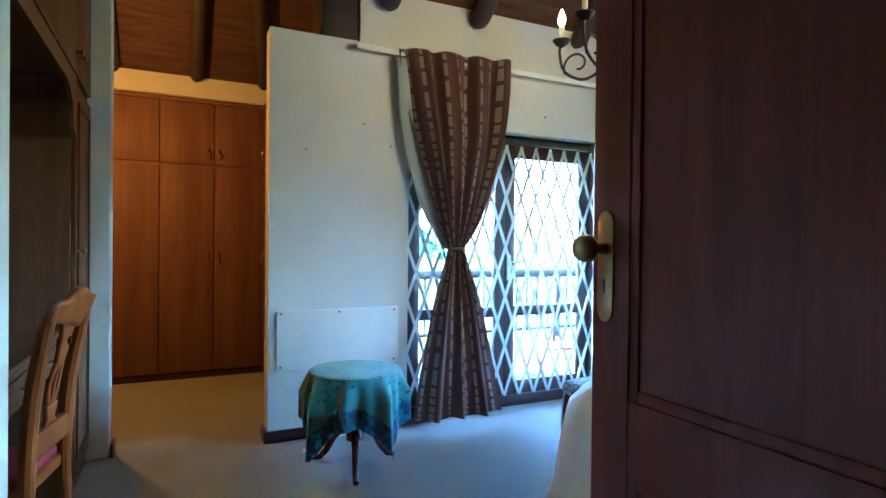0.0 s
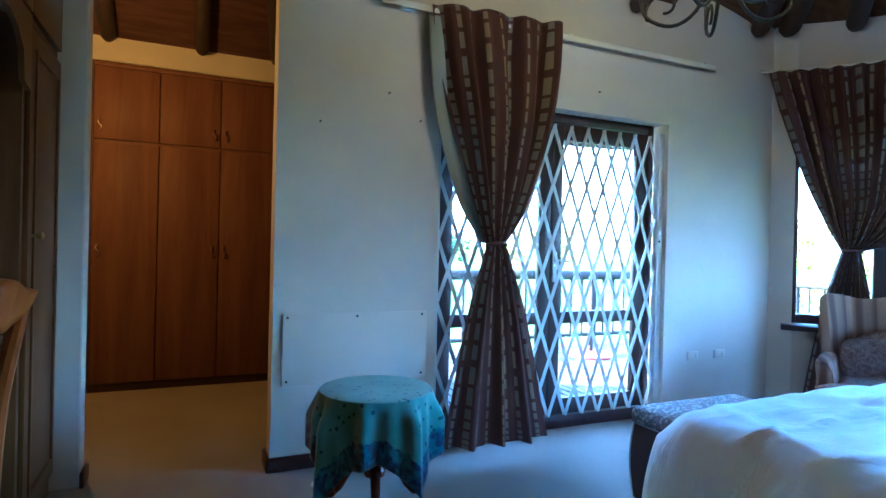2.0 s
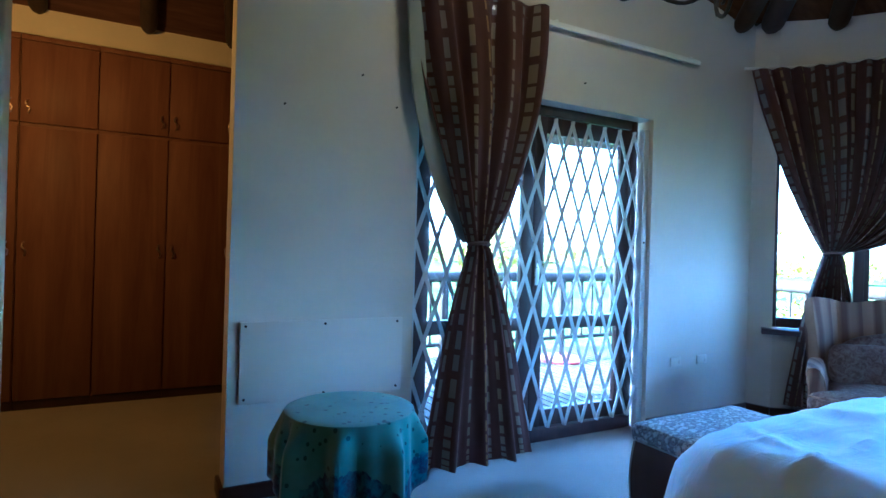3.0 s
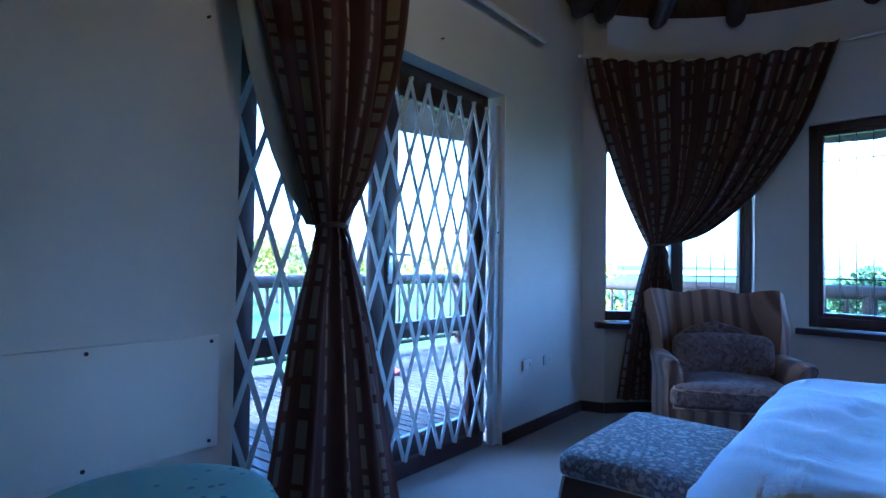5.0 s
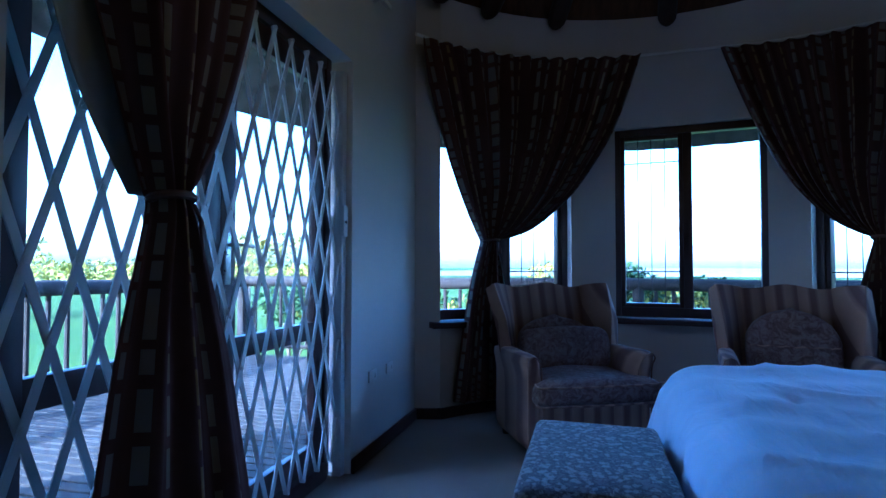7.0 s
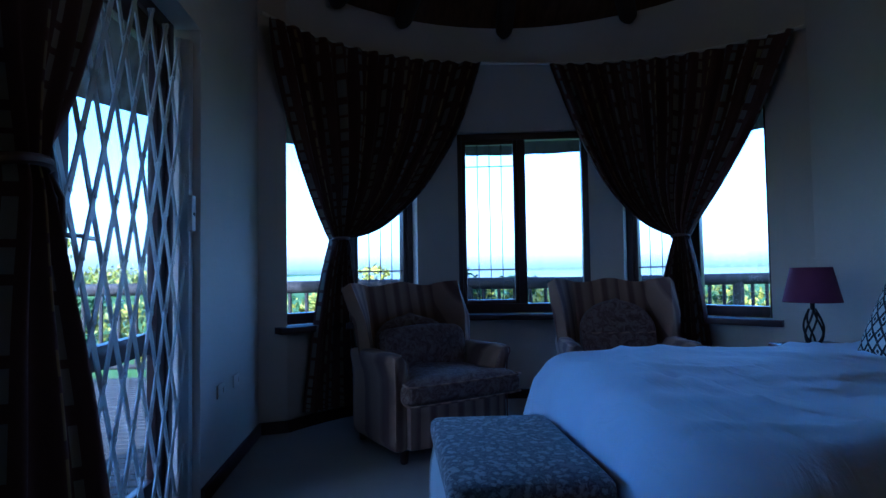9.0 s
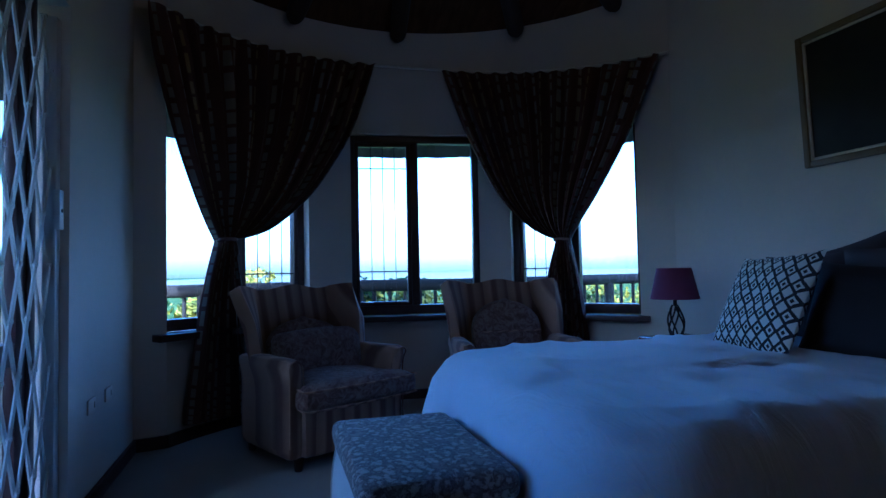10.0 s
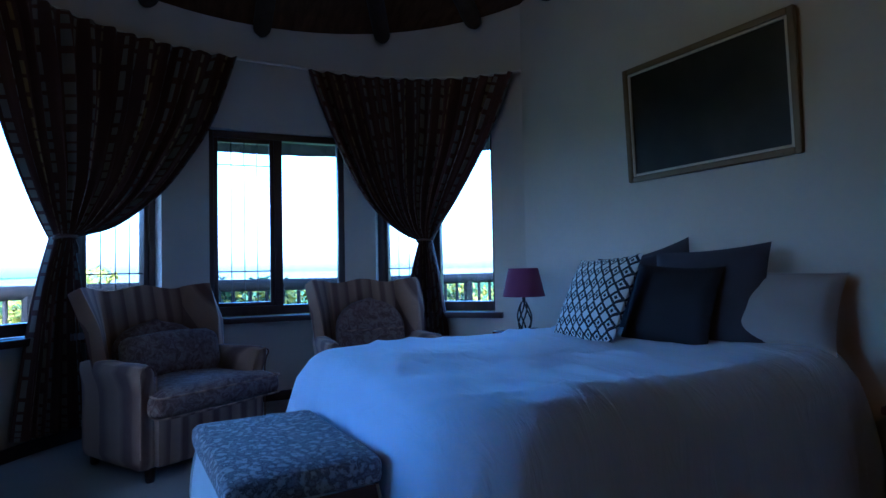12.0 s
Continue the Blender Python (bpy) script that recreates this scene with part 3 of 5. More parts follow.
def curtain(label, on_wall, top_l, top_r, knot, bot_l, bot_r, width, folds, seed, left=None, right=None, lining=None, tie_drop=0.14, outs=(0.075, 0.075, 0.085), belly=0.05, puff=0.0):
    """A pair of swags from one cloth, gathered at a tie: on_wall(s, z, out) gives a point; s runs along the wall."""
    rg = random.Random(seed)
    ks, kz = knot
    kw = 0.06
    ldef = left or [top_l, ((top_l[0] * 0.85 + ks * 0.15), top_l[1] * 0.65 + kz * 0.35), (top_l[0] * 0.45 + ks * 0.55, top_l[1] * 0.25 + kz * 0.75)]
    rdef = right or [top_r, ((top_r[0] * 0.85 + ks * 0.15), top_r[1] * 0.65 + kz * 0.35), (top_r[0] * 0.45 + ks * 0.55, top_r[1] * 0.25 + kz * 0.75)]
    sgn = 1 if top_r[0] > top_l[0] else -1
    ph = [rg.uniform(0, 6.28) for _ in range(6)]
    kl, kr = (ks - sgn * kw * on_wall.scale, kz), (ks + sgn * kw * on_wall.scale, kz)
    lc, rc = ldef + [kl], rdef + [kr]
    lb = [kl, (kl[0] * 0.55 + bot_l[0] * 0.45, kz * 0.66 + bot_l[1] * 0.34), (kl[0] * 0.15 + bot_l[0] * 0.85, kz * 0.2 + bot_l[1] * 0.8), bot_l]
    rb = [kr, (kr[0] * 0.55 + bot_r[0] * 0.45, kz * 0.66 + bot_r[1] * 0.34), (kr[0] * 0.15 + bot_r[0] * 0.85, kz * 0.2 + bot_r[1] * 0.8), bot_r]
    tk = 0.55

    def f(u, v):
        if v < tk:
            w = v / tk
            a, b = curve_at(lc, w), curve_at(rc, w)
            amp = 0.03 * (1 - w) ** 0.7 + 0.024
        else:
            w = (v - tk) / (1 - tk)
            a, b = curve_at(lb, w), curve_at(rb, w)
            amp = 0.022 + 0.018 * w
        g = u + 0.012 * math.sin(9 * u + ph[0] + 2 * v) * math.sin(math.pi * u)
        s, z = a + (b - a) * g
        fold = math.sin(2 * math.pi * folds * u + ph[1] + 0.5 * math.sin(3 * v + ph[2])) + 0.4 * math.sin(2 * math.pi * folds * 1.9 * u + ph[3] + 1.5 * v) + 0.3 * math.sin(2 * math.pi * folds * 0.43 * u + ph[4] + 2.2 * v)
        if v < tk:
            base = outs[1] + (outs[0] - outs[1]) * (1 - v / tk) ** 1.2
        else:
            base = outs[1] + (outs[2] - outs[1]) * ((v - tk) / (1 - tk)) ** 0.6
        out = base + amp * fold * min(1, 0.35 + v / 0.12)
        swell = belly * math.exp(-((v - tk) / 0.09) ** 2) * math.cos((u - 0.5) * math.pi)
        sag = 0.005 * math.sin(2 * math.pi * folds * u + ph[1] + 1.0) if (v < 0.02 or v > 0.98) else 0
        return on_wall(s, z + sag, out + swell + puff * math.sin(math.pi * u) ** 0.7 * min(1, v / 0.2) * (1 - math.exp(-((v - tk) / 0.17) ** 2)))

    height = top_l[1]
    th = thing("curtain", pose(0, 0, 0), label, "curtain", "tied curtains of the bedroom")
    ob = part("cloth", sheet(nb(), f, 190, 72, lambda u, v: (u * width, (1 - v) * height)), M_CURTAIN, th)
    thicken(ob, 0.004)
    if lining:
        def fl(u, v):
            e = curve_at(lining + [kl], v * 0.985)
            s, z = e[0] + u * 0.26 * (1 - 0.6 * v), e[1]
            return on_wall(s, z, 0.6 * outs[0] + 0.010 * math.sin(7 * u + 3 * v))
        lo = part("lining", sheet(nb(), fl, 14, 40), M_LINING, th, "pale satin lining along the folded edge")
        thicken(lo, 0.003)
    # tie band round the waist and its cord to the wall
    ring = []
    for i in range(25):
        a = 2 * math.pi * i / 24
        ring.append(on_wall(ks + kw * 1.06 * on_wall.scale * math.cos(a), kz + 0.01 * math.sin(a), outs[1] + belly * 0.6 + 0.048 * math.sin(a)))
    part("tie_band", tube(nb(), ring, 0.013, 8, cap=False), M_TIE, th)
    cord = [on_wall(ks + sgn * 0.045 * on_wall.scale, kz - 0.01, outs[1] + belly * 0.6 + 0.035), on_wall(ks + sgn * 0.06 * on_wall.scale, kz - 0.06, outs[1] + 0.07), on_wall(ks + sgn * 0.065 * on_wall.scale, kz - tie_drop, outs[1] + 0.065)]
    part("tie_cord", tube(nb(), cord, [0.006, 0.007, 0.011], 8), M_TIE, th)
    return th


class Flat:
    scale = 1.0

    def __call__(self, s, z, out):
        return (s, 3.972 - out, z)


class Round:
    scale = 1 / radians(1) / 1.88

    def __call__(self, a, z, out):
        r = 1.955 - out
        return (CX + r * math.cos(radians(a)), CY + r * math.sin(radians(a)), z)


curtain("brown patterned curtain tied in the middle before the terrace doors", Flat(), (1.645, 2.765), (2.585, 2.80), (2.105, 1.28), (1.74, 0.03), (2.475, 0.03), 1.45, 3.7, 3,
        left=[(1.645, 2.765), (1.735, 2.30), (1.82, 2.0), (1.94, 1.61)], right=[(2.585, 2.80), (2.53, 2.25), (2.435, 1.86), (2.30, 1.49)],
        lining=[(1.63, 2.70), (1.665, 2.25), (1.725, 1.95), (1.86, 1.56)], outs=(0.12, 0.14, 0.22), belly=0.03, puff=0.05)
curtain("brown patterned curtain tied aside before the first round-wall window", Round(), (61.0, 2.77), (2.2, 2.85), (41.8, 1.30), (51.0, 0.08), (35.0, 0.06), 3.5, 13.5, 11,
        left=[(61.0, 2.77), (55.8, 2.27), (51.6, 1.88), (47.3, 1.55)], right=[(2.2, 2.85), (8.3, 2.28), (14.6, 1.92), (21.0, 1.65), (30.5, 1.40)], tie_drop=0.1)
curtain("brown patterned curtain tied aside before the last round-wall window", Round(), (-15.9, 2.82), (-73.0, 2.61), (-46.8, 1.29), (-38.0, 0.10), (-54.0, 0.10), 3.5, 13.5, 23,
        left=[(-15.9, 2.82), (-22.6, 2.20), (-29.8, 1.72), (-37.8, 1.42)], right=[(-73.0, 2.61), (-65.8, 2.15), (-57.2, 1.71), (-51.2, 1.43)], tie_drop=0.1)


# ---- bed ----
def rounded_ring(hx, hy, r, n=40):
    """Points of a rounded rectangle, with the normal and the way round."""
    r = max(0.015, min(r, hx - 0.01, hy - 0.01))
    out = []
    for cx_, cy_, a0 in ((hx - r, hy - r, 0), (-hx + r, hy - r, 90), (-hx + r, -hy + r, 180), (hx - r, -hy + r, 270)):
        for k in range(13):
            a = radians(a0 + 90 * k / 12)
            out.append((cx_ + r * math.cos(a), cy_ + r * math.sin(a), math.cos(a), math.sin(a)))
    dense = []
    for p, q in zip(out, out[1:] + out[:1]):
        m = 60 if len(dense) in (12, 84, 156, 228) else 1
        for i in range(m):
            dense.append(tuple(a + (b - a) * i / m for a, b in zip(p, q)))
    return dense


def linen():
    """White cotton with soft pressed-in creases."""
    k = Nodes("white_linen")
    v = k.coords()
    wide = k.noise(k.coords("Object", (2.2, 5.5, 1.2), (0, 0, 24)), 1.7, 4, 0.5, 1.2)
    long = k.noise(k.coords("Object", (9, 1.6, 1.2), (0, 0, -18)), 1.6, 3, 0.5, 0.8)
    ridge = k.math("ABSOLUTE", k.math("SUBTRACT", wide, 0.5))
    ridge2 = k.math("ABSOLUTE", k.math("SUBTRACT", long, 0.5))
    weave = k.noise(v, 220, 3)
    hgt = k.math("SUBTRACT", k.math("MULTIPLY", weave, 0.03), k.math("ADD", ridge, k.math("MULTIPLY", ridge2, 0.25)))
    k.bump(hgt, 0.5, 0.02)
    c = k.ramp(k.noise(v, 4, 5), [(0.3, (0.66, 0.74, 0.91)), (0.7, (0.70, 0.78, 0.95))])
    return k.done(c, 0.8, spec=0.2, sheen=0.2)


M_LINEN = linen()
BED_X, BED_Y, BED_HX, BED_HY, BED_Z = 2.82, 1.325, 0.865, 1.035, 0.71


def bed():
    b = thing("bed", pose(BED_X, BED_Y, FLOOR), "wide bed under a white duvet hanging to the floor", "bed")
    part("mattress", boxed(-BED_HX + 0.06, -BED_HY + 0.03, 0.2, BED_HX - 0.06, BED_HY - 0.06, 0.63, 0.05, 3), M_LINEN, b)
    part("bed_base", boxed(-BED_HX + 0.1, -BED_HY + 0.06, 0.0, BED_HX - 0.1, BED_HY - 0.1, 0.2, 0.01), M_DARKWOOD_X, b)
    bm = nb()
    rings = []
    levels = [(d, None) for d in [0.70 - 0.025 * k for k in range(21)] + [0.175, 0.15, 0.125, 0.10, 0.08, 0.06, 0.045, 0.03, 0.018, 0.008]]
    levels += [(0.0, z) for z in (0.585, 0.56, 0.53, 0.49, 0.44, 0.38, 0.32, 0.26, 0.20, 0.14, 0.08, 0.03)]
    for d, z in levels:
        ring = []
        for i, (x, y, nx, ny) in enumerate(rounded_ring(BED_HX - d, BED_HY - d, 0.25 - d)):
            if z is None:
                edge = max(0, 0.15 - d) / 0.15
                zz = BED_Z - 0.11 * (1 - math.sqrt(max(0, 1 - (0.98 * edge) ** 2)))
                w = noise.noise(Vector((x * 1.9, y * 1.9, 3))) * 0.030 + noise.noise(Vector((x * 5, y * 3 + x * 2, 7))) * 0.010
                crease = abs(noise.noise(Vector((x * 1.3 + 0.8 * y, y * 5.5, 1.5))))
                w += 0.014 * max(0, 0.25 - crease) / 0.25 * (1 if y < 0.7 else 0.5)
                crease = abs(noise.noise(Vector((x * 3.2 - 1.5 * y, y * 1.6, 9.5))))
                w += 0.010 * max(0, 0.2 - crease) / 0.2
                # a small tuck near the foot
                w -= 0.02 * math.exp(-(((x - 0.05) / 0.07) ** 2 + ((y - 0.72) / 0.025) ** 2))
                ring.append(bm.verts.new((x, y, zz + w)))
            else:
                t = (0.65 - z) / 0.65
                peri = math.atan2(y, x) * 1.0
                along = x * abs(ny) + y * abs(nx) + 3 * peri * 0.1
                fold = noise.noise(Vector((along * 5.0, t * 0.8, nx * 2 + ny * 5))) * 1.1 + 0.5 * noise.noise(Vector((along * 12, t * 0.6, 4 + nx)))
                corner = max(0, 1 - abs(abs(nx) - abs(ny)) * 1.2)
                o = 0.012 + t ** 0.7 * (0.085 + 0.06 * corner) + fold * (0.05 + 0.04 * max(0, ny)) * t + 0.05 * corner * math.sin(9 * peri * 3) * t
                ring.append(bm.verts.new((x + nx * o, y + ny * o, z)))
        rings.append(ring)
    for a, c in zip(rings, rings[1:]):
        ring_bridge(bm, a, c)
    bm.faces.new(rings[0])
    bmesh.ops.recalc_face_normals(bm, faces=bm.faces[:])
    duvet = part("duvet", bm, M_LINEN, b)
    return b


bed()


def pillow_mesh(w, h, t, seed=0, nseg=26):
    """A stuffed cushion with pinched corners, lying in local xz, thick along y."""
    rg = random.Random(seed)
    off = rg.uniform(0, 50)
    bm = nb()
    uvl = bm.loops.layers.uv.new("cloth")
    sides = []
    for sgn in (1, -1):
        grid = []
        for j in range(nseg + 1):
            row = []
            for i in range(nseg + 1):
                a, b = 2 * i / nseg - 1, 2 * j / nseg - 1
                pull = 1 - 0.07 * (1 - b * b) * abs(a) ** 3
                pull2 = 1 - 0.07 * (1 - a * a) * abs(b) ** 3
                th = t / 2 * ((1 - abs(a) ** 2.5) * (1 - abs(b) ** 2.5)) ** 0.55
                th += noise.noise(Vector((a * 1.6 + off, b * 1.6, sgn))) * 0.02 * (1 - a * a) * (1 - b * b)
                row.append(((a * w / 2 * pull, sgn * th, b * h / 2 * pull2), (i / nseg * w, j / nseg * h)))
            grid.append(row)
        sides.append(grid)
    for sgn, grid in zip((1, -1), sides):
        vs = [[bm.verts.new(p) for p, _ in row] for row in grid]
        for j in range(nseg):
            for i in range(nseg):
                q = [(j, i), (j, i + 1), (j + 1, i + 1), (j + 1, i)]
                if sgn > 0:
                    q = q[::-1]
                fc = bm.faces.new([vs[a][b] for a, b in q])
                for lp, (a, b) in zip(fc.loops, q):
                    lp[uvl].uv = grid[a][b][1]
    bmesh.ops.remove_doubles(bm, verts=bm.verts[:], dist=0.0005)
    return bm


def diamond_cloth():
    k = Nodes("diamond_cloth")
    tc, sep = k.n("TexCoord"), k.n("SeparateXYZ")
    k.put(tc.outputs["UV"], sep.inputs[0])
    p = k.math("MULTIPLY", sep.outputs[0], 15.0)
    q = k.math("MULTIPLY", sep.outputs[1], 13.5)
    a = k.math("ABSOLUTE", k.math("SUBTRACT", k.math("FRACT", p), 0.5))
    b = k.math("ABSOLUTE", k.math("SUBTRACT", k.math("FRACT", q), 0.5))
    d = k.math("ADD", a, b)
    ringm = k.math("ADD", k.math("MULTIPLY", k.math("GREATER_THAN", d, 0.16), k.math("LESS_THAN", d, 0.33)), k.math("GREATER_THAN", d, 0.60))
    c = k.mix(ringm, (0.03, 0.035, 0.04), (0.66, 0.66, 0.62))
    k.bump(k.noise(k.coords("UV", (80, 80, 1)), 8, 2), 0.4)
    return k.done(c, 0.85, spec=0.2)


M_DIAMOND = diamond_cloth()
M_BLACKCLOTH = plain("black_cloth", (0.018, 0.016, 0.018), 0.8, fine=180, var=0.2, bump=0.3)
M_PLUM = plain("charcoal_cloth", (0.05, 0.042, 0.045), 0.8, fine=180, var=0.15, bump=0.3)
M_PILLOW = plain("pillow_cotton", (0.40, 0.36, 0.33), 0.8, fine=200, var=0.03, bump=0.15)


def pillow(x, y, z, w, h, t, lean, turn, roll, material, label, seed, category="cushion"):
    ob = link("cushion" if category == "cushion" else "pillow", pillow_mesh(w, h, t, seed), material)
    ob.matrix_world = pose(x, y, z, lean, roll, turn)
    return tagged(ob, label, category, "cushions on the bed")


pillow(3.02, 0.87, 0.86, 0.56, 0.53, 0.15, 27, -10, 3, M_DIAMOND, "square cushion with a grey and white diamond pattern", 1)
pillow(2.67, 0.69, 0.84, 0.48, 0.44, 0.15, 22, 8, -3, M_BLACKCLOTH, "square black cushion leaning on other cushions", 2)
pillow(2.57, 0.53, 0.88, 0.62, 0.52, 0.16, 15, 6, 3, M_PLUM, "large charcoal cushion leaning on the bed wall", 3)
pillow(3.16, 0.50, 0.87, 0.52, 0.48, 0.16, 16, -4, 2, M_PLUM, "large charcoal cushion at the head of the bed", 4)
pillow(2.96, 0.42, 0.90, 0.5, 0.5, 0.14, 10, 3, 14, M_PLUM, "charcoal cushion behind the patterned one", 5)
pillow(2.30, 0.45, 0.815, 0.62, 0.40, 0.24, 26, 5, 0, M_PILLOW, "cream cotton pillow propped at the head of the bed", 6, "pillow")


# ---- bench at the foot of the bed ----
def toile():
    k = Nodes("toile_cloth")
    v = k.coords("Object", (1, 1, 1))
    vor = k.n("TexVoronoi", feature="SMOOTH_F1")
    k.put(v, vor.inputs["Vector"])
    vor.inputs["Scale"].default_value = 44
    leaf = k.noise(v, 66, 6, 0.65, 1.8)
    sum_ = k.math("ADD", k.math("MULTIPLY", vor.outputs["Distance"], 0.6), k.math("MULTIPLY", leaf, 0.8))
    c = k.ramp(sum_, [(0.50, (0.44, 0.41, 0.38)), (0.60, (0.35, 0.33, 0.31)), (0.66, (0.085, 0.08, 0.09)), (0.80, (0.27, 0.255, 0.245))])
    k.bump(k.noise(v, 260, 2), 0.3)
    return k.done(c, 0.85, spec=0.2, sheen=0.1)


M_TOILE = toile()
M_PIPING = plain("piping", (0.45, 0.43, 0.40), 0.8, fine=150, var=0.1)
M_ENDCLOTH = plain("bench_side_cloth_pale", (0.58, 0.58, 0.58), 0.85, fine=150, var=0.08, bump=0.3)
M_BENCHSIDE = plain("bench_end_cloth", (0.10, 0.055, 0.04), 0.8, fine=150, var=0.15, bump=0.3)


def bench():
    x0, x1, y0, y1, zt = 2.40, 3.165, 2.43, 2.905, 0.523
    b = thing("bench", pose((x0 + x1) / 2, (y0 + y1) / 2, FLOOR), "upholstered storage bench with a toile lid at the bed's foot", "bench")
    hx, hy = (x1 - x0) / 2, (y1 - y0) / 2
    # barrel body, bulging ends
    bm = nb()
    rows = []
    for k in range(15):
        z = 0.05 + (zt - 0.085 - 0.05) * k / 14
        t = k / 14
        bulge = 0.045 * math.sin(math.pi * (0.1 + 0.75 * t)) - 0.02
        rows.append([bm.verts.new((x, y, z)) for x, y, _, _ in rounded_ring(hx - 0.02, hy - 0.02 + bulge, 0.03)])
    for a, c in zip(rows, rows[1:]):
        ring_bridge(bm, a, c)
    bm.faces.new(rows[0][::-1])
    bm.faces.new(rows[-1])
    part("body", bm, M_ENDCLOTH, b, "pale cloth body with bowed long sides")
    bm = nb()
    rows = []
    for d, z in ((0.02, zt - 0.085), (0.004, zt - 0.078), (0, zt - 0.05), (0.003, zt - 0.02), (0.014, zt - 0.006), (0.035, zt), (0.12, zt + 0.004), (0.16, zt + 0.005)):
        rows.append([bm.verts.new((x, y, z + 0.004 * noise.noise(Vector((x * 5, y * 5, z))))) for x, y, _, _ in rounded_ring(hx - d, hy - d, 0.03)])
    for a, c in zip(rows, rows[1:]):
        ring_bridge(bm, a, c)
    bm.faces.new(rows[0][::-1])
    bm.faces.new(rows[-1])
    part("lid", bm, M_TOILE, b, "padded lid in blue-grey toile cloth")
    for s in (-1, 1):
        def end(u, v, s=s):
            return (s * (hx - 0.0165), (2 * u - 1) * (hy - 0.045 + 0.045 * math.sin(math.pi * (0.1 + 0.75 * v))), 0.055 + (zt - 0.145) * v)
        part("end_panel", sheet(nb(), end, 6, 14), M_BENCHSIDE, b, "dark brown end panel")
        for q in (-1, 1):
            pts = [(s * (hx - 0.017), q * (hy - 0.042 + 0.045 * math.sin(math.pi * (0.1 + 0.75 * k / 10))), 0.05 + (zt - 0.14) * k / 10) for k in range(11)]
            part("piping", tube(nb(), pts, 0.006, 6), M_PIPING, b)
            part("foot", boxed(s * (hx - 0.08) - 0.025, q * (hy - 0.07) - 0.025, 0, s * (hx - 0.08) + 0.025, q * (hy - 0.07) + 0.025, 0.05, 0.004), M_DARKWOOD, b)
    return b


bench()


# ---- wing armchairs ----
def striped():
    k = Nodes("striped_upholstery")
    tc, sep = k.n("TexCoord"), k.n("SeparateXYZ")
    k.put(tc.outputs["Object"], sep.inputs[0])
    x = k.math("ADD", sep.outputs[0], k.math("MULTIPLY", sep.outputs[1], 0.35))
    st = k.math("FRACT", k.math("MULTIPLY", x, 5.2))
    c = k.ramp(st, [(0.0, (0.300, 0.182, 0.110)), (0.28, (0.405, 0.254, 0.160)), (0.38, (0.143, 0.078, 0.055)), (0.52, (0.150, 0.085, 0.061)), (0.62, (0.345, 0.221, 0.143)), (0.80, (0.285, 0.182, 0.116)), (0.92, (0.150, 0.085, 0.061))])
    v = k.coords()
    c = k.mix(k.math("MULTIPLY", k.noise(v, 22, 5), 0.45), c, (0.210, 0.143, 0.110))
    k.bump(k.noise(v, 170, 3), 0.35)
    return k.done(c, 0.9, spec=0.15, sheen=0.1)


def floral():
    k = Nodes("floral_upholstery")
    v = k.coords()
    f = k.noise(v, 19, 6, 0.7, 1.5)
    c = k.ramp(f, [(0.38, (0.098, 0.058, 0.046)), (0.5, (0.165, 0.107, 0.083)), (0.6, (0.240, 0.176, 0.138)), (0.7, (0.128, 0.085, 0.069))])
    k.bump(k.noise(v, 170, 3), 0.35)
    return k.done(c, 0.9, spec=0.15, sheen=0.1)


M_STRIPE, M_FLORAL = striped(), floral()


def soft_box(x0, y0, z0, x1, y1, z1, r=0.05, seg=4, puff=0.0, seed=0.0, cuts=7):
    """A padded block: bevelled, then swelled a little."""
    bm = boxed(x0, y0, z0, x1, y1, z1)
    bmesh.ops.subdivide_edges(bm, edges=bm.edges[:], cuts=cuts, use_grid_fill=True)
    c = Vector(((x0 + x1) / 2, (y0 + y1) / 2, (z0 + z1) / 2))
    h = Vector(((x1 - x0) / 2, (y1 - y0) / 2, (z1 - z0) / 2))
    for v in bm.verts:
        q = v.co - c
        # pull into a rounded box
        inner = Vector([max(-hh + r, min(hh - r, qq)) for qq, hh in zip(q, h)])
        dd = q - inner
        if dd.length > 1e-6:
            q = inner + dd.normalized() * min(dd.length, r)
        nx, ny, nz = (q[i] / h[i] for i in range(3))
        sw = puff * (1 - nx * nx) * (1 - ny * ny) if abs(nz) > 0.7 else puff * 0.5 * (1 - nz * nz)
        q += Vector((nx, ny, nz)).normalized() * sw if q.length > 0 else Vector()
        q += Vector((1, 1, 1)) * 0.006 * noise.noise((v.co + Vector((seed, 0, 0))) * 6)
        v.co = c + q
    return bm


def arch_cushion(w, y0, y1, z0, z1, lean, seed):
    """A stuffed cushion with a rounded top, leaning back."""
    bm = soft_box(-w, y0, z0, w, y1, z1, 0.045, puff=0.02, seed=seed, cuts=13)
    for v in bm.verts:
        t = (v.co.z - z0) / (z1 - z0)
        v.co.x *= math.sqrt(max(0.04, 1 - max(0, (t - 0.42) / 0.6) ** 2.4))
        v.co.y += lean * max(0, t)
    return bm


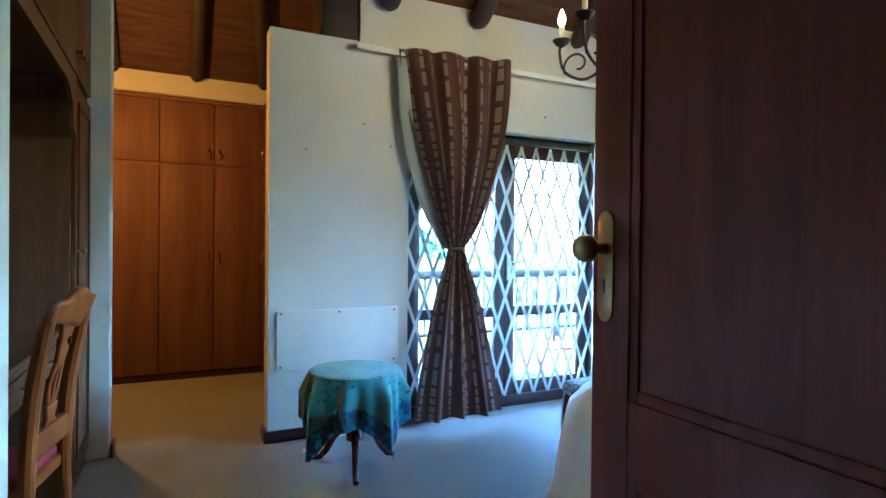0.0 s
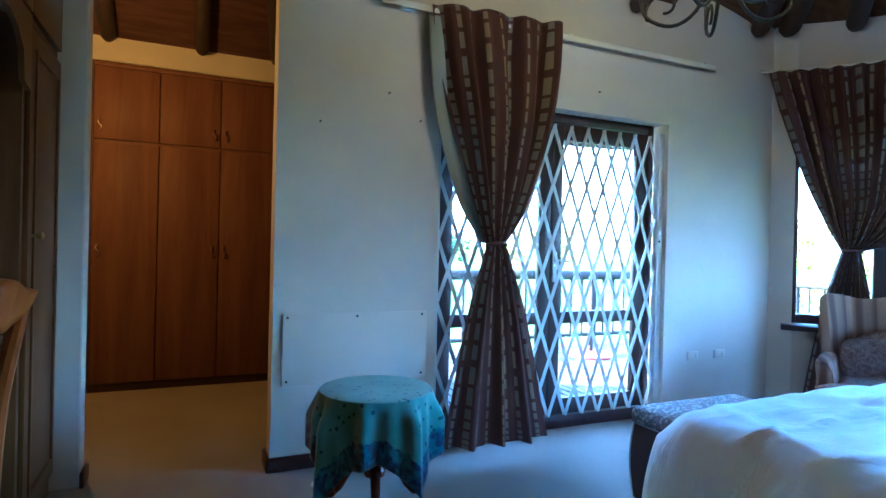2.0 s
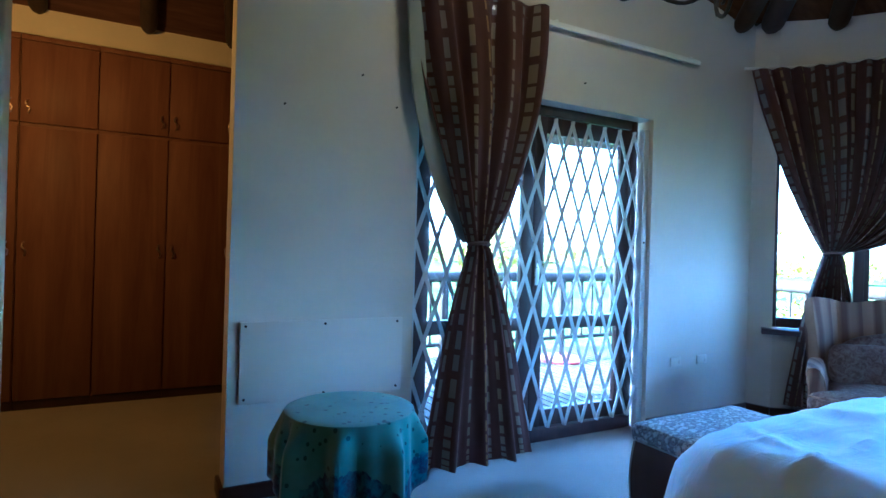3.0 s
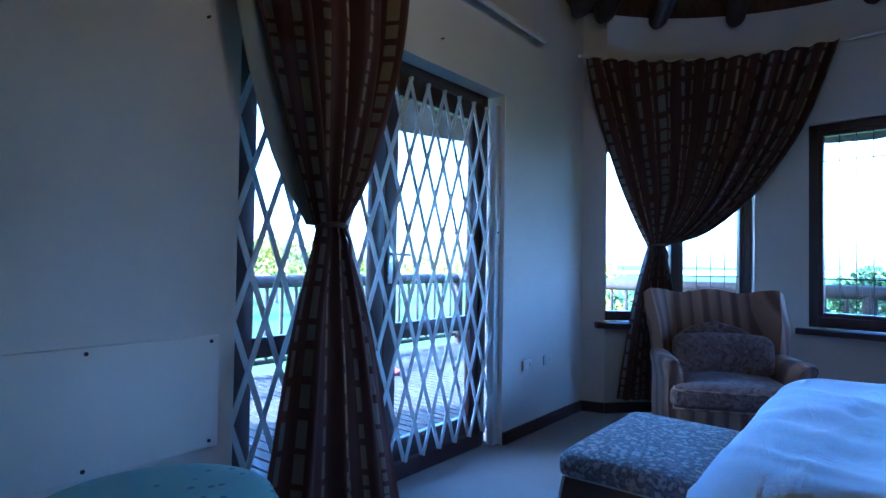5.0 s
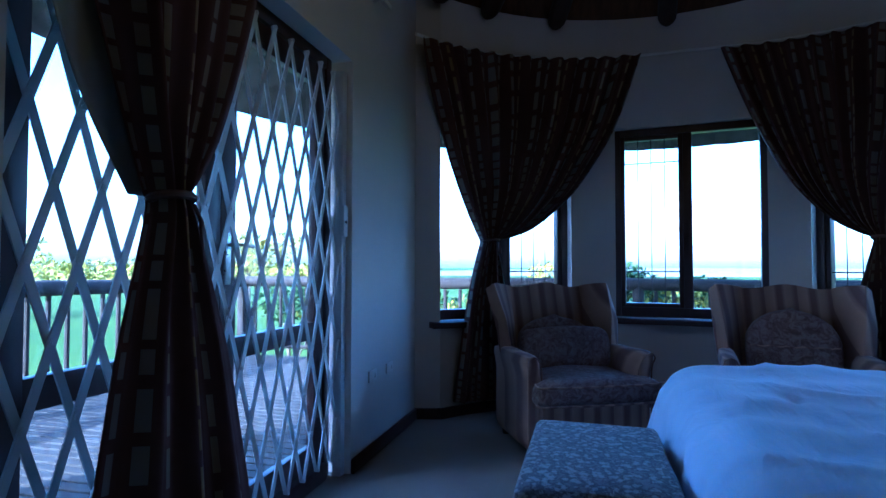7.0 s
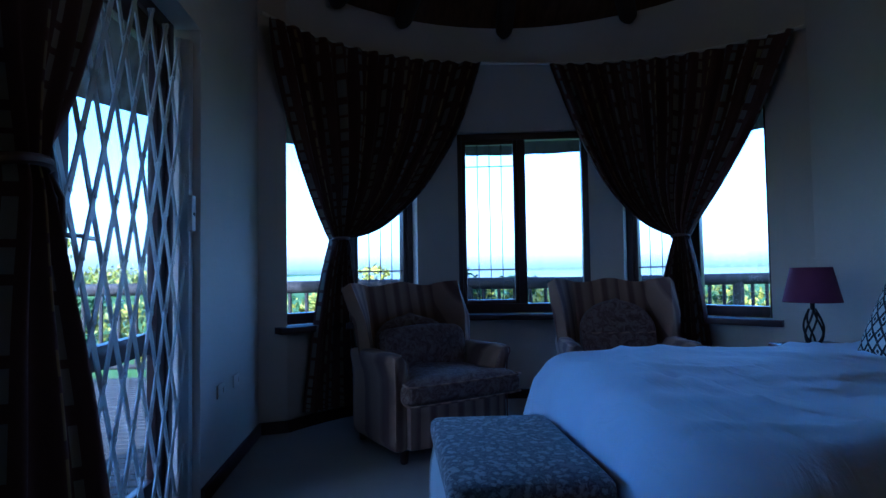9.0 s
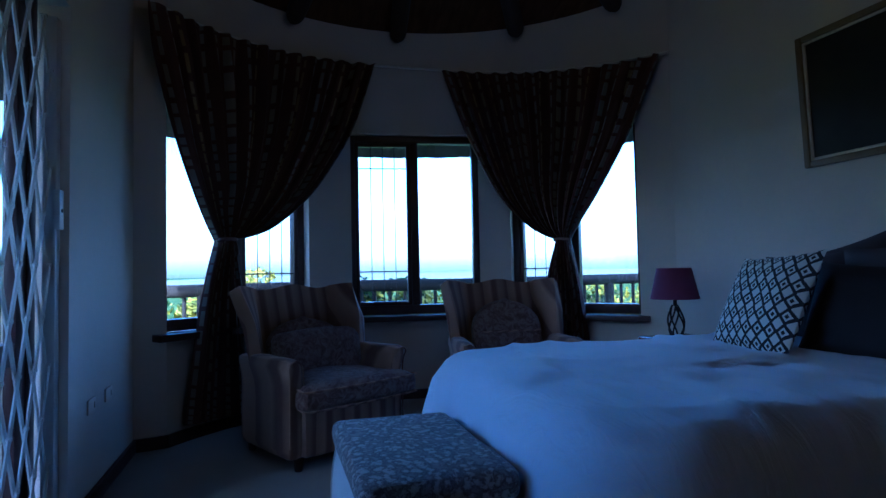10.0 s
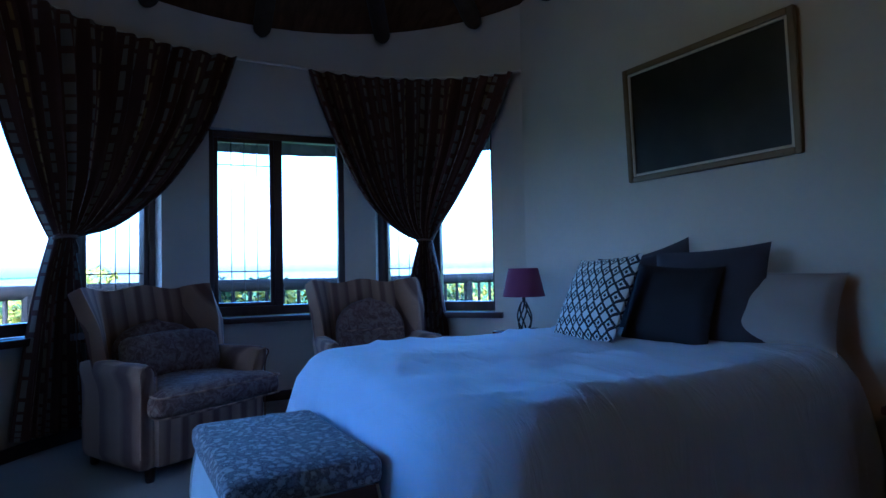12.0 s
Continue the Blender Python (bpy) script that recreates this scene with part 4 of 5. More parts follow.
def armchair(m, label, cushion_round):
    """Front is local -y, seat centre at the origin."""
    ch = thing("armchair", m, label, "armchair", "wing armchairs by the windows")
    W = 0.41

    # leaning back with forward wings
    def back(u, v):
        a = 2 * u - 1
        z = 0.32 + v * 0.695
        y = 0.27 + 0.13 * v
        wing = max(0, (abs(a) - 0.70) / 0.30)
        x = a * (0.36 + 0.055 * v)
        topd = 0.016 * math.cos(a * math.pi * 2.0) * v ** 6
        reach = 0.23 * wing ** 1.1 * min(1, v * 3) * (1 - 0.5 * max(0, v - 0.7) / 0.3)
        return (x + 0.03 * wing * v * (1 if a > 0 else -1), y - reach, z - 0.012 * wing * v + topd)
    bk = part("backrest", sheet(nb(), back, 44, 22), M_STRIPE, ch)
    md = bk.modifiers.new("padding", "SOLIDIFY")
    md.thickness, md.offset = 0.08, 0
    bv = bk.modifiers.new("round", "BEVEL")
    bv.width, bv.segments = 0.028, 3
    bv.angle_limit = radians(50)
    part("seat_base", soft_box(-0.325, -0.37, 0.07, 0.325, 0.34, 0.36, 0.025, seed=2), M_STRIPE, ch)
    # T-shaped loose seat cushion that laps round the arm fronts
    bm = soft_box(-0.30, -0.50, 0.345, 0.30, 0.24, 0.485, 0.05, puff=0.018, seed=5, cuts=13)
    for v in bm.verts:
        lap = min(1, max(0, (-0.352 - v.co.y) / 0.03))
        v.co.x *= 1 + 0.30 * lap
        v.co.z += 0.012 * (1 - (v.co.x / 0.4) ** 2)
    seat = part("seat_cushion", bm, M_FLORAL, ch, "worn floral seat cushion")
    for z in (0.362, 0.468):
        rim = [(-0.37, -0.37, z), (-0.385, -0.45, z), (-0.36, -0.495, z), (0.0, -0.515, z), (0.36, -0.495, z), (0.385, -0.45, z), (0.37, -0.37, z)]
        part("piping", tube(nb(), [tuple(curve_at(rim, k / 24)) for k in range(25)], 0.006, 6), M_STRIPE, seat)
    for s in (-1, 1):
        x0, x1 = (W - 0.105, W) if s > 0 else (-W, -W + 0.105)
        bm = soft_box(x0, -0.335, 0.065, x1, 0.30, 0.63, 0.04, seed=8 + s, cuts=10)
        for v in bm.verts:
            # arms roll outwards at the top and slope down to the back
            t = max(0, (v.co.z - 0.48) / 0.15)
            v.co.x += s * 0.022 * t
            v.co.y -= 0.028 * t * (1 if v.co.y < 0 else 0)
            v.co.z -= 0.05 * max(0, v.co.y) * t
        arm = part("arm", bm, M_STRIPE, ch)
        xm = (x0 + x1) / 2
        edge = [(xm - 0.043, -0.338, 0.14), (xm - 0.043, -0.34, 0.50), (xm - 0.036 + s * 0.018, -0.362, 0.595), (xm + s * 0.02, -0.366, 0.622), (xm + 0.036 + s * 0.018, -0.362, 0.595), (xm + 0.043, -0.34, 0.50), (xm + 0.043, -0.338, 0.14)]
        part("piping", tube(nb(), [tuple(curve_at(edge, k / 36)) for k in range(37)], 0.005, 6), M_STRIPE, arm)
        for y in (-0.30, 0.28):
            part("leg", lathe(nb(), [(0.022, 0), (0.026, 0.015), (0.032, 0.08)], 10, (s * 0.33, y, 0)), M_DARKWOOD, ch)
    if cushion_round:
        cu = part("back_cushion", arch_cushion(0.255, 0.02, 0.15, 0.48, 0.87, 0.10, 3), M_FLORAL, ch, "round-topped floral cushion")
        part("seam", tube(nb(), [(-0.24 + 0.024 * k, 0.033 - 0.012 * math.sin(math.pi * k / 20), 0.66 + 0.004 * math.sin(k * 1.7)) for k in range(21)], 0.005, 6), M_STRIPE, cu)
    else:
        part("back_cushion", arch_cushion(0.27, 0.09, 0.19, 0.48, 0.80, 0.08, 3), M_FLORAL, ch, "round-topped floral cushion")
        bm = soft_box(-0.30, -0.06, 0.485, 0.30, 0.06, 0.735, 0.05, puff=0.02, seed=12, cuts=10)
        for v in bm.verts:
            v.co.y += 0.22 * (v.co.z - 0.485)
        part("loose_cushion", bm, M_FLORAL, ch, "flat oblong floral cushion")
    return ch


def facing(x, y, dx, dy):
    return pose(x, y, FLOOR, 0, 0, math.degrees(math.atan2(dy, dx)) + 90)


armchair(facing(4.60, 2.83, -0.88, -0.44), "wing armchair in faded striped upholstery with a flat cushion", False)
armchair(facing(4.66, 1.47, -0.97, 0.15), "wing armchair in faded striped upholstery with a round cushion", True)


# ---- round table with its cloth ----
TX, TY, TZ = 1.172, 3.335, 0.605


def side_table():
    t = thing("side_table", pose(TX, TY, FLOOR, 0, 0, -12), "small round mahogany pedestal table by the partition", "table")
    part("tabletop", lathe(nb(), [(0.255, TZ - 0.03), (0.268, TZ - 0.022), (0.268, TZ - 0.012), (0.26, TZ - 0.007)], 40), M_MAHOGANY, t)
    part("column", lathe(nb(), [(0.05, 0.17), (0.055, 0.20), (0.03, 0.25), (0.042, 0.33), (0.025, 0.42), (0.03, 0.5), (0.07, TZ - 0.03)], 20), M_MAHOGANY, t)
    for k in range(3):
        a = radians(-93 + 120 * k)
        c, s = math.cos(a), math.sin(a)
        pts = [(0.03, 0.22), (0.09, 0.23), (0.15, 0.17), (0.20, 0.08), (0.245, 0.03), (0.29, 0.018)]
        bm = tube(nb(), [(c * r, s * r, z) for r, z in pts], [0.026, 0.026, 0.023, 0.02, 0.018, 0.017], 10)
        part("leg", bm, M_MAHOGANY, t)
    return t


side_table()


def cloth_teal():
    k = Nodes("table_cloth")
    tc, sep = k.n("TexCoord"), k.n("SeparateXYZ")
    k.put(tc.outputs["UV"], sep.inputs[0])
    e = k.math("MAXIMUM", k.math("ABSOLUTE", sep.outputs[0]), k.math("ABSOLUTE", sep.outputs[1]))
    vec = k.coords("UV", (1, 1, 1))
    vor = k.n("TexVoronoi")
    k.put(vec, vor.inputs["Vector"])
    vor.inputs["Scale"].default_value = 21
    spots = k.math("LESS_THAN", vor.outputs["Distance"], 0.20)
    base = k.ramp(k.noise(vec, 5, 4), [(0.35, (0.075, 0.185, 0.17)), (0.65, (0.11, 0.245, 0.22))])
    c = k.mix(spots, base, (0.015, 0.075, 0.085))
    bandmask = k.math("MULTIPLY", k.math("GREATER_THAN", k.math("ADD", e, k.math("MULTIPLY", k.noise(vec, 22, 3), 0.10)), 0.49), k.math("LESS_THAN", e, 0.66))
    fl = k.ramp(k.noise(vec, 18, 4, 0.6, 1.0), [(0.42, (0.012, 0.035, 0.085)), (0.6, (0.05, 0.15, 0.19))])
    c = k.mix(bandmask, c, fl)
    k.bump(k.noise(k.coords("UV", (90, 90, 1)), 9, 2), 0.25)
    return k.done(c, 0.75, spec=0.25, sheen=0.2)


def tablecloth():
    half = 0.56
    bm = nb()
    layer = bm.loops.layers.uv.new("cloth")
    N = 144
    rg = random.Random(5)
    ph = [rg.uniform(0, 6.28) for _ in range(4)]
    rows, uvs = [], []
    steps = [0.0, 0.08, 0.16, 0.22, 0.255, 0.268, 0.277] + [0.29 + k * 0.04 for k in range(13)]
    for si, sd in enumerate(steps):
        row, ur = [], []
        for i in range(N):
            a = 2 * math.pi * i / N
            lim = min(half / max(abs(math.cos(a)), abs(math.sin(a))), half * 1.34)
            d = min(sd, 0.277) if sd <= 0.277 else 0.277 + (lim - 0.277) * (si - 6) / (len(steps) - 7)
            hang = max(0, d - 0.277)
            if hang == 0:
                r, z = d, TZ + 0.002 - 0.004 * max(0, (d - 0.255) / 0.022)
            else:
                corner = (abs(math.sin(2 * a))) ** 2
                f = math.sin(9 * a + ph[0] + 0.6 * math.sin(3 * a)) + 0.5 * math.sin(17 * a + ph[1])
                r = 0.280 + min(1, hang / 0.12) * (0.022 + 0.030 * f) + 0.02 * corner * hang / 0.4
                z = TZ - 0.004 - hang * 0.985
            row.append(bm.verts.new((r * math.cos(a), r * math.sin(a), z)))
            ur.append((d * math.cos(a), d * math.sin(a)))
        rows.append(row)
        uvs.append(ur)
    for j in range(1, len(rows)):
        for i in range(N):
            k = (i + 1) % N
            if j == 1:
                q, w = [rows[0][0], rows[1][i], rows[1][k]], [(0, 0), uvs[1][i], uvs[1][k]]
            else:
                q, w = [rows[j - 1][i], rows[j][i], rows[j][k], rows[j - 1][k]], [uvs[j - 1][i], uvs[j][i], uvs[j][k], uvs[j - 1][k]]
            fc = bm.faces.new(q)
            for lp, c in zip(fc.loops, w):
                lp[layer].uv = c
    for v in rows[0][1:]:
        bm.verts.remove(v)
    ob = link("tablecloth", bm, cloth_teal())
    ob.matrix_world = pose(TX, TY, FLOOR, 0, 0, -20)
    thicken(ob, 0.003)
    return tagged(ob, "teal tablecloth with dark sprigs and a blue floral border", "tablecloth")


tablecloth()

# white board screwed to the partition, and small wall marks
wb = thing("wall_panel", pose(0, 0, 0), "flat white board screwed low on the wall", "panel")
part("board", boxed(0.80, WALL_N - 0.022, 0.435, 1.69, WALL_N - 0.001, 0.85, 0.003), M_BOARD, wb)
for x in (0.825, 1.235, 1.655):
    for z in (0.46, 0.83):
        part("screw", tube(nb(), [(x, WALL_N - 0.026, z), (x, WALL_N - 0.021, z)], 0.007, 8), M_IRON, wb)
for x, z in ((1.41, 2.20), (0.99, 1.98), (3.02, 2.42), (1.62, 2.05)):
    tagged(link("nail", tube(nb(), [(x, WALL_N - 0.018, z), (x, WALL_N + 0.01, z)], 0.005, 8), M_IRON), "small dark nail stuck in the plaster", "nail", "nails in the wall")

loop = [(0.985 + 0.055 * math.cos(k * 0.5) * (1 - 0.012 * k), 3.69 + 0.055 * math.sin(k * 0.5) * (1 - 0.012 * k), FLOOR + 0.006 + 0.0006 * k) for k in range(24)]
loop += [(1.06, 3.78, FLOOR + 0.006), (1.15, 3.88, FLOOR + 0.006), (1.30, 3.93, FLOOR + 0.006), (1.60, 3.935, FLOOR + 0.006)]
tagged(link("cable", tube(nb(), loop, 0.005, 6), M_WHITE), "thin white cable coiled on the carpet by the skirting", "cable")

# ---- dressing passage: wardrobes ----
def s_handle(bm, x, y, z):
    pts = [(x, y, z + 0.05), (x - 0.008, y - 0.02, z + 0.04), (x - 0.012, y - 0.024, z + 0.015), (x + 0.012, y - 0.024, z - 0.015), (x + 0.008, y - 0.02, z - 0.04), (x, y, z - 0.05)]
    return tube(bm, pts, 0.006, 6)


def wardrobe(x, y, turn, w, handle_side, group="built-in wardrobes"):
    u = thing("wardrobe", pose(x, y, FLOOR, 0, 0, turn), "tall built-in wardrobe with plain orange-brown veneer doors", "wardrobe", group)
    bm = boxed(0, 0.0, 0, w, 0.12, 2.795)
    part("carcass", bm, M_ORANGE, u)
    part("plinth", boxed(0.001, -0.005, 0.0, w - 0.001, -0.0005, 0.07), M_DARKWOOD_X, u)
    for name, z0, z1, hz in (("door", 0.075, 2.13, 1.215), ("top_door", 2.16, 2.77, 2.275)):
        d = part(name, boxed(0.004, -0.022, z0, w - 0.004, -0.001, z1, 0.004), M_ORANGE, u)
        hx = 0.05 if handle_side < 0 else w - 0.05
        part("handle", s_handle(nb(), hx, -0.022, hz), M_BRASS, d)
    part("cornice", boxed(0, -0.03, 2.775, w, -0.001, 2.815, 0.006), M_ORANGE, u)
    return u


for i, x in enumerate((-1.99, -1.48, -0.975, -0.47, 0.03, 0.53)):
    wardrobe(x, 6.20, 0, 0.5 if x < 0.5 else 0.49, -1 if i % 2 else 1)
for i, y in enumerate((6.15, 5.62, 5.09)):
    wardrobe(1.03, y, -90, 0.52, 1 if i % 2 else -1, "wardrobes along the passage side")
# a dark box stored on top of the partition
bx = thing("storage_box", pose(0, 0, 0), "dark storage box pushed onto the partition's top", "box")
part("body", boxed(1.10, WALL_N + 0.005, 2.80, 1.365, WALL_N + 0.3, 3.1, 0.012), M_POLE, bx)
part("lid", boxed(1.09, WALL_N - 0.003, 3.1, 1.372, WALL_N + 0.31, 3.14, 0.01), M_POLE, bx)


# ---- dressing table, built into the side wall ----
def mirror_glass():
    k = Nodes("mirror_glass")
    return k.done((0.62, 0.63, 0.56), 0.05, 1.0)


def knob(bm, x, y, z, out, r=0.016):
    """A turned knob that points along +x."""
    tube(bm, [(x, y, z), (x + out * 0.45, y, z), (x + out * 0.6, y, z), (x + out * 0.85, y, z), (x + out, y, z)], [r * 0.5, r * 0.4, r, r * 1.05, r * 0.5], 12)
    return bm


def dressing_table():
    d = thing("dressing_table", pose(-0.30, 1.86, 0), "built-in pale oak dressing table with a tall mirror and cupboards", "dressing table")
    L = 2.22
    T0 = 1.60                       # where the tall cupboard begins
    part("back_panel", boxed(-0.62, 0, FLOOR, -0.60, L, 3.1), M_VANITY, d)
    part("mirror", boxed(-0.50, 0.06, 0.90, -0.49, T0 - 0.05, 2.10, 0.003), mirror_glass(), d, "large wall mirror")
    fr = nb()
    box(fr, -0.50, 0.0, 0.86, -0.46, 0.06, 2.16, 0.006)
    box(fr, -0.50, T0 - 0.05, 0.86, -0.46, T0, 2.16, 0.006)
    box(fr, -0.50, 0.06, 2.10, -0.46, T0 - 0.05, 2.16, 0.006)
    part("mirror_frame", fr, M_VANITY, d)
    # shaped apron over the recess
    ap = nb()
    pts = [(0.0, 1.98), (0.12, 2.0), (0.2, 2.06)] + [(0.3 + k * 0.1, 2.09) for k in range(11)] + [(1.40, 2.06), (1.48, 2.0), (1.50, 1.88), (T0, 1.86)]
    lo_f = [ap.verts.new((0.0, y, z)) for y, z in pts]
    hi_f = [ap.verts.new((0.0, y, 2.17)) for y, z in pts]
    lo_b = [ap.verts.new((-0.02, y, z)) for y, z in pts]
    hi_b = [ap.verts.new((-0.02, y, 2.17)) for y, z in pts]
    ring_bridge(ap, lo_f, hi_f, False)
    ring_bridge(ap, hi_b, lo_b, False)
    ring_bridge(ap, lo_b, lo_f, False)
    part("apron", ap, M_VANITY, d)
    part("countertop", boxed(-0.60, 0.0, 0.83, -0.06, T0 - 0.02, 0.86, 0.008), M_VANITY, d)
    for k in range(3):
        y0 = 0.01 + k * 0.525
        dr = part("drawer", boxed(-0.50, y0, 0.665, -0.08, y0 + 0.515, 0.825, 0.004), M_VANITY, d)
        part("drawer_panel", boxed(-0.0799, y0 + 0.04, 0.695, -0.074, y0 + 0.475, 0.795, 0.006), M_VANITY, dr)
        part("knob", knob(nb(), -0.075, y0 + 0.257, 0.745, 0.045), M_STEEL, dr)
    part("side_panel", boxed(-0.58, 0.0, FLOOR, -0.08, 0.018, 0.665), M_VANITY, d)
    tall = part("tall_cupboard", boxed(-0.60, T0, FLOOR, -0.03, L, 2.17, 0.003), M_VANITY, d)
    for y0, y1 in ((T0 + 0.03, L - 0.03),):
        dr = part("cupboard_door", boxed(-0.0298, y0, 0.06, -0.008, y1, 2.14, 0.004), M_VANITY, tall)
        mo = nb()
        for a, b, c, e in ((y0 + 0.06, y0 + 0.085, 0.14, 2.06), (y1 - 0.085, y1 - 0.06, 0.14, 2.06)):
            box(mo, -0.008, a, c, 0.002, b, e, 0.004)
        for c, e in ((0.14, 0.165), (2.035, 2.06)):
            box(mo, -0.008, y0 + 0.085, c, 0.002, y1 - 0.085, e, 0.004)
        part("moulding", mo, M_VANITY, tall)
    part("knob", knob(nb(), -0.006, T0 + 0.08, 1.265, 0.045), M_BRASS, tall)
    up = part("top_cupboard", boxed(-0.60, 0.0, 2.175, -0.03, L, 3.2, 0.003), M_VANITY, d)
    for k in range(4):
        y0 = 0.01 + k * (L - 0.02) / 4
        y1 = y0 + (L - 0.02) / 4 - 0.008
        part("top_door", boxed(-0.0298, y0, 2.20, -0.008, y1, 3.18, 0.004), M_VANITY, up)
        part("knob", knob(nb(), -0.006, (y1 - 0.05) if k % 2 == 0 else (y0 + 0.05), 2.30, 0.04), M_BRASS, up)
    return d


dressing_table()
M_RED = plain("red_seat_cloth", (0.30, 0.02, 0.025), 0.8, fine=150, var=0.15)


def splat_chair(m):
    """Local +y is the sitter's front; the back stands at y = 0."""
    c = thing("chair", m, "honey-coloured wooden chair with a carved pierced back splat", "chair")
    for s in (-1, 1):
        pts = [(s * 0.185, -0.05, 0), (s * 0.185, -0.01, 0.25), (s * 0.185, 0.0, 0.46), (s * 0.188, -0.02, 0.77), (s * 0.198, -0.065, 1.03), (s * 0.185, -0.09, 1.14)]
        dense = [tuple(curve_at(pts, k / 20)) for k in range(21)]
        part("back_post", tube(nb(), dense, [0.021 + 0.009 * math.sin(math.pi * k / 20) for k in range(21)], 10), M_CHAIRWOOD, c)
        part("leg", tube(nb(), [(s * 0.2, 0.38, 0), (s * 0.2, 0.375, 0.2), (s * 0.2, 0.37, 0.44)], [0.015, 0.019, 0.022], 8), M_CHAIRWOOD, c)
        part("side_rail", boxed(s * 0.2 - 0.012, 0.01, 0.39, s * 0.2 + 0.012, 0.36, 0.45, 0.004), M_CHAIRWOOD, c)
    def crest(u, v):
        a = 2 * u - 1
        top = 1.165 + 0.022 * math.cos(a * math.pi * 1.5) - 0.03 * a ** 8
        bot = 1.045 + 0.03 * (a * a) - 0.02 * math.exp(-(a / 0.25) ** 2)
        return (a * 0.225, -0.075 - 0.025 * v - 0.02 * (1 - a * a), bot + (top - bot) * v)
    thicken(part("crest_rail", sheet(nb(), crest, 36, 6), M_CHAIRWOOD, c), 0.030)
    part("lower_rail", boxed(-0.18, -0.024, 0.53, 0.18, 0.008, 0.63, 0.008), M_CHAIRWOOD, c)
    # pierced splat: a broad head, ribs that part and join, a shaped foot
    for off in (-1, 0, 1):
        def rib(u, v, off=off):
            w = 0.007 + 0.011 * abs(2 * v - 1) ** 1.5
            x = off * (0.018 + 0.028 * math.sin(math.pi * v)) + (2 * u - 1) * w
            return (x, -0.012 - 0.034 * v ** 1.4, 0.70 + 0.19 * v)
        thicken(part("splat_rib", sheet(nb(), rib, 4, 18), M_CHAIRWOOD, c), 0.014)

    def splat_foot(u, v):
        w = 0.062 - 0.022 * math.sin(math.pi * v) + 0.006 * math.cos(3 * math.pi * v)
        return ((2 * u - 1) * w, -0.008 - 0.006 * v, 0.625 + 0.085 * v)
    thicken(part("splat_foot", sheet(nb(), splat_foot, 8, 10), M_CHAIRWOOD, c), 0.014)

    def splat_head(u, v):
        w = 0.036 + 0.05 * v ** 1.6 + 0.008 * math.sin(2 * math.pi * v)
        return ((2 * u - 1) * w, -0.045 - 0.035 * v, 0.88 + 0.175 * v)
    thicken(part("splat_head", sheet(nb(), splat_head, 8, 12), M_CHAIRWOOD, c), 0.014)
    part("inlay", tube(nb(), [(0, -0.079, 0.945), (0, -0.081, 0.965), (0, -0.083, 0.985)], [0.002, 0.010, 0.002], 4), M_DARKWOOD, c, "small dark diamond cut in the splat")
    part("seat_frame", boxed(-0.21, 0.0, 0.40, 0.21, 0.40, 0.45, 0.008), M_CHAIRWOOD, c)
    part("seat_pad", soft_box(-0.195, 0.02, 0.44, 0.195, 0.385, 0.495, 0.025, puff=0.012, seed=3), M_RED, c, "red cloth seat pad")
    part("stretcher", boxed(-0.2, 0.18, 0.17, 0.2, 0.2, 0.195, 0.003), M_CHAIRWOOD, c)
    return c


splat_chair(pose(-0.305, 2.74, FLOOR, 0, 0, 80))

# ---- entrance door, standing open ----
def entrance_door():
    d = thing("door_entrance", pose(0.925, 0.10, 0), "dark mahogany panelled entrance door standing open", "door", "", "structure")
    W, H, T = 0.785, 2.31, 0.042
    st = 0.10
    bm = nb()
    box(bm, 0, 0, FLOOR + 0.01, T, st, H, 0.003)
    box(bm, 0, W - st, FLOOR + 0.01, T, W, H, 0.003)
    for z0, z1 in ((FLOOR + 0.01, 0.22), (0.89, 1.03), (H - 0.12, H)):
        box(bm, 0.0005, st, z0, T - 0.0005, W - st, z1, 0.003)
    leaf = part("door_leaf", bm, M_DOOR, d)
    for z0, z1 in ((0.22, 0.89), (1.03, H - 0.12)):
        part("panel", boxed(0.010, st - 0.004, z0 - 0.004, T - 0.010, W - st + 0.004, z1 + 0.004), M_DOOR, leaf)
        mo = nb()
        for x0, x1 in ((0.003, 0.0105), (T - 0.0105, T - 0.003)):
            box(mo, x0, st, z0, x1, st + 0.022, z1, 0.003)
            box(mo, x0, W - st - 0.022, z0, x1, W - st, z1, 0.003)
            box(mo, x0, st + 0.022, z0, x1, W - st - 0.022, z0 + 0.022, 0.003)
            box(mo, x0, st + 0.022, z1 - 0.022, x1, W - st - 0.022, z1, 0.003)
        part("moulding", mo, M_DOOR, leaf)
    pl = nb()
    box(pl, -0.005, W - 0.062, 1.19, -0.0003, W - 0.018, 1.37, 0.002)
    tube(pl, [(-0.0042, W - 0.04, 1.37), (-0.0006, W - 0.04, 1.37)], 0.019, 14)
    tube(pl, [(-0.0042, W - 0.04, 1.19), (-0.0006, W - 0.04, 1.19)], 0.019, 14)
    plate = part("lock_plate", pl, M_BRASS, d, "long brass lock plate")
    part("keyhole", boxed(-0.0062, W - 0.0425, 1.225, -0.0048, W - 0.0375, 1.255), M_IRON, plate)
    kb = nb()
    prof = [(0.012, 0.0), (0.010, 0.022), (0.011, 0.03), (0.020, 0.034), (0.0265, 0.042), (0.027, 0.052), (0.022, 0.064), (0.012, 0.071), (0.002, 0.073)]
    tube(kb, [(-0.004 - x, W - 0.04, 1.315) for r, x in prof], [r for r, x in prof], 20)
    part("knob", kb, M_BRASS, plate)
    part("latch_plate", boxed(0.010, W, 1.18, T - 0.010, W + 0.0015, 1.36), M_BRASS, d)
    return d


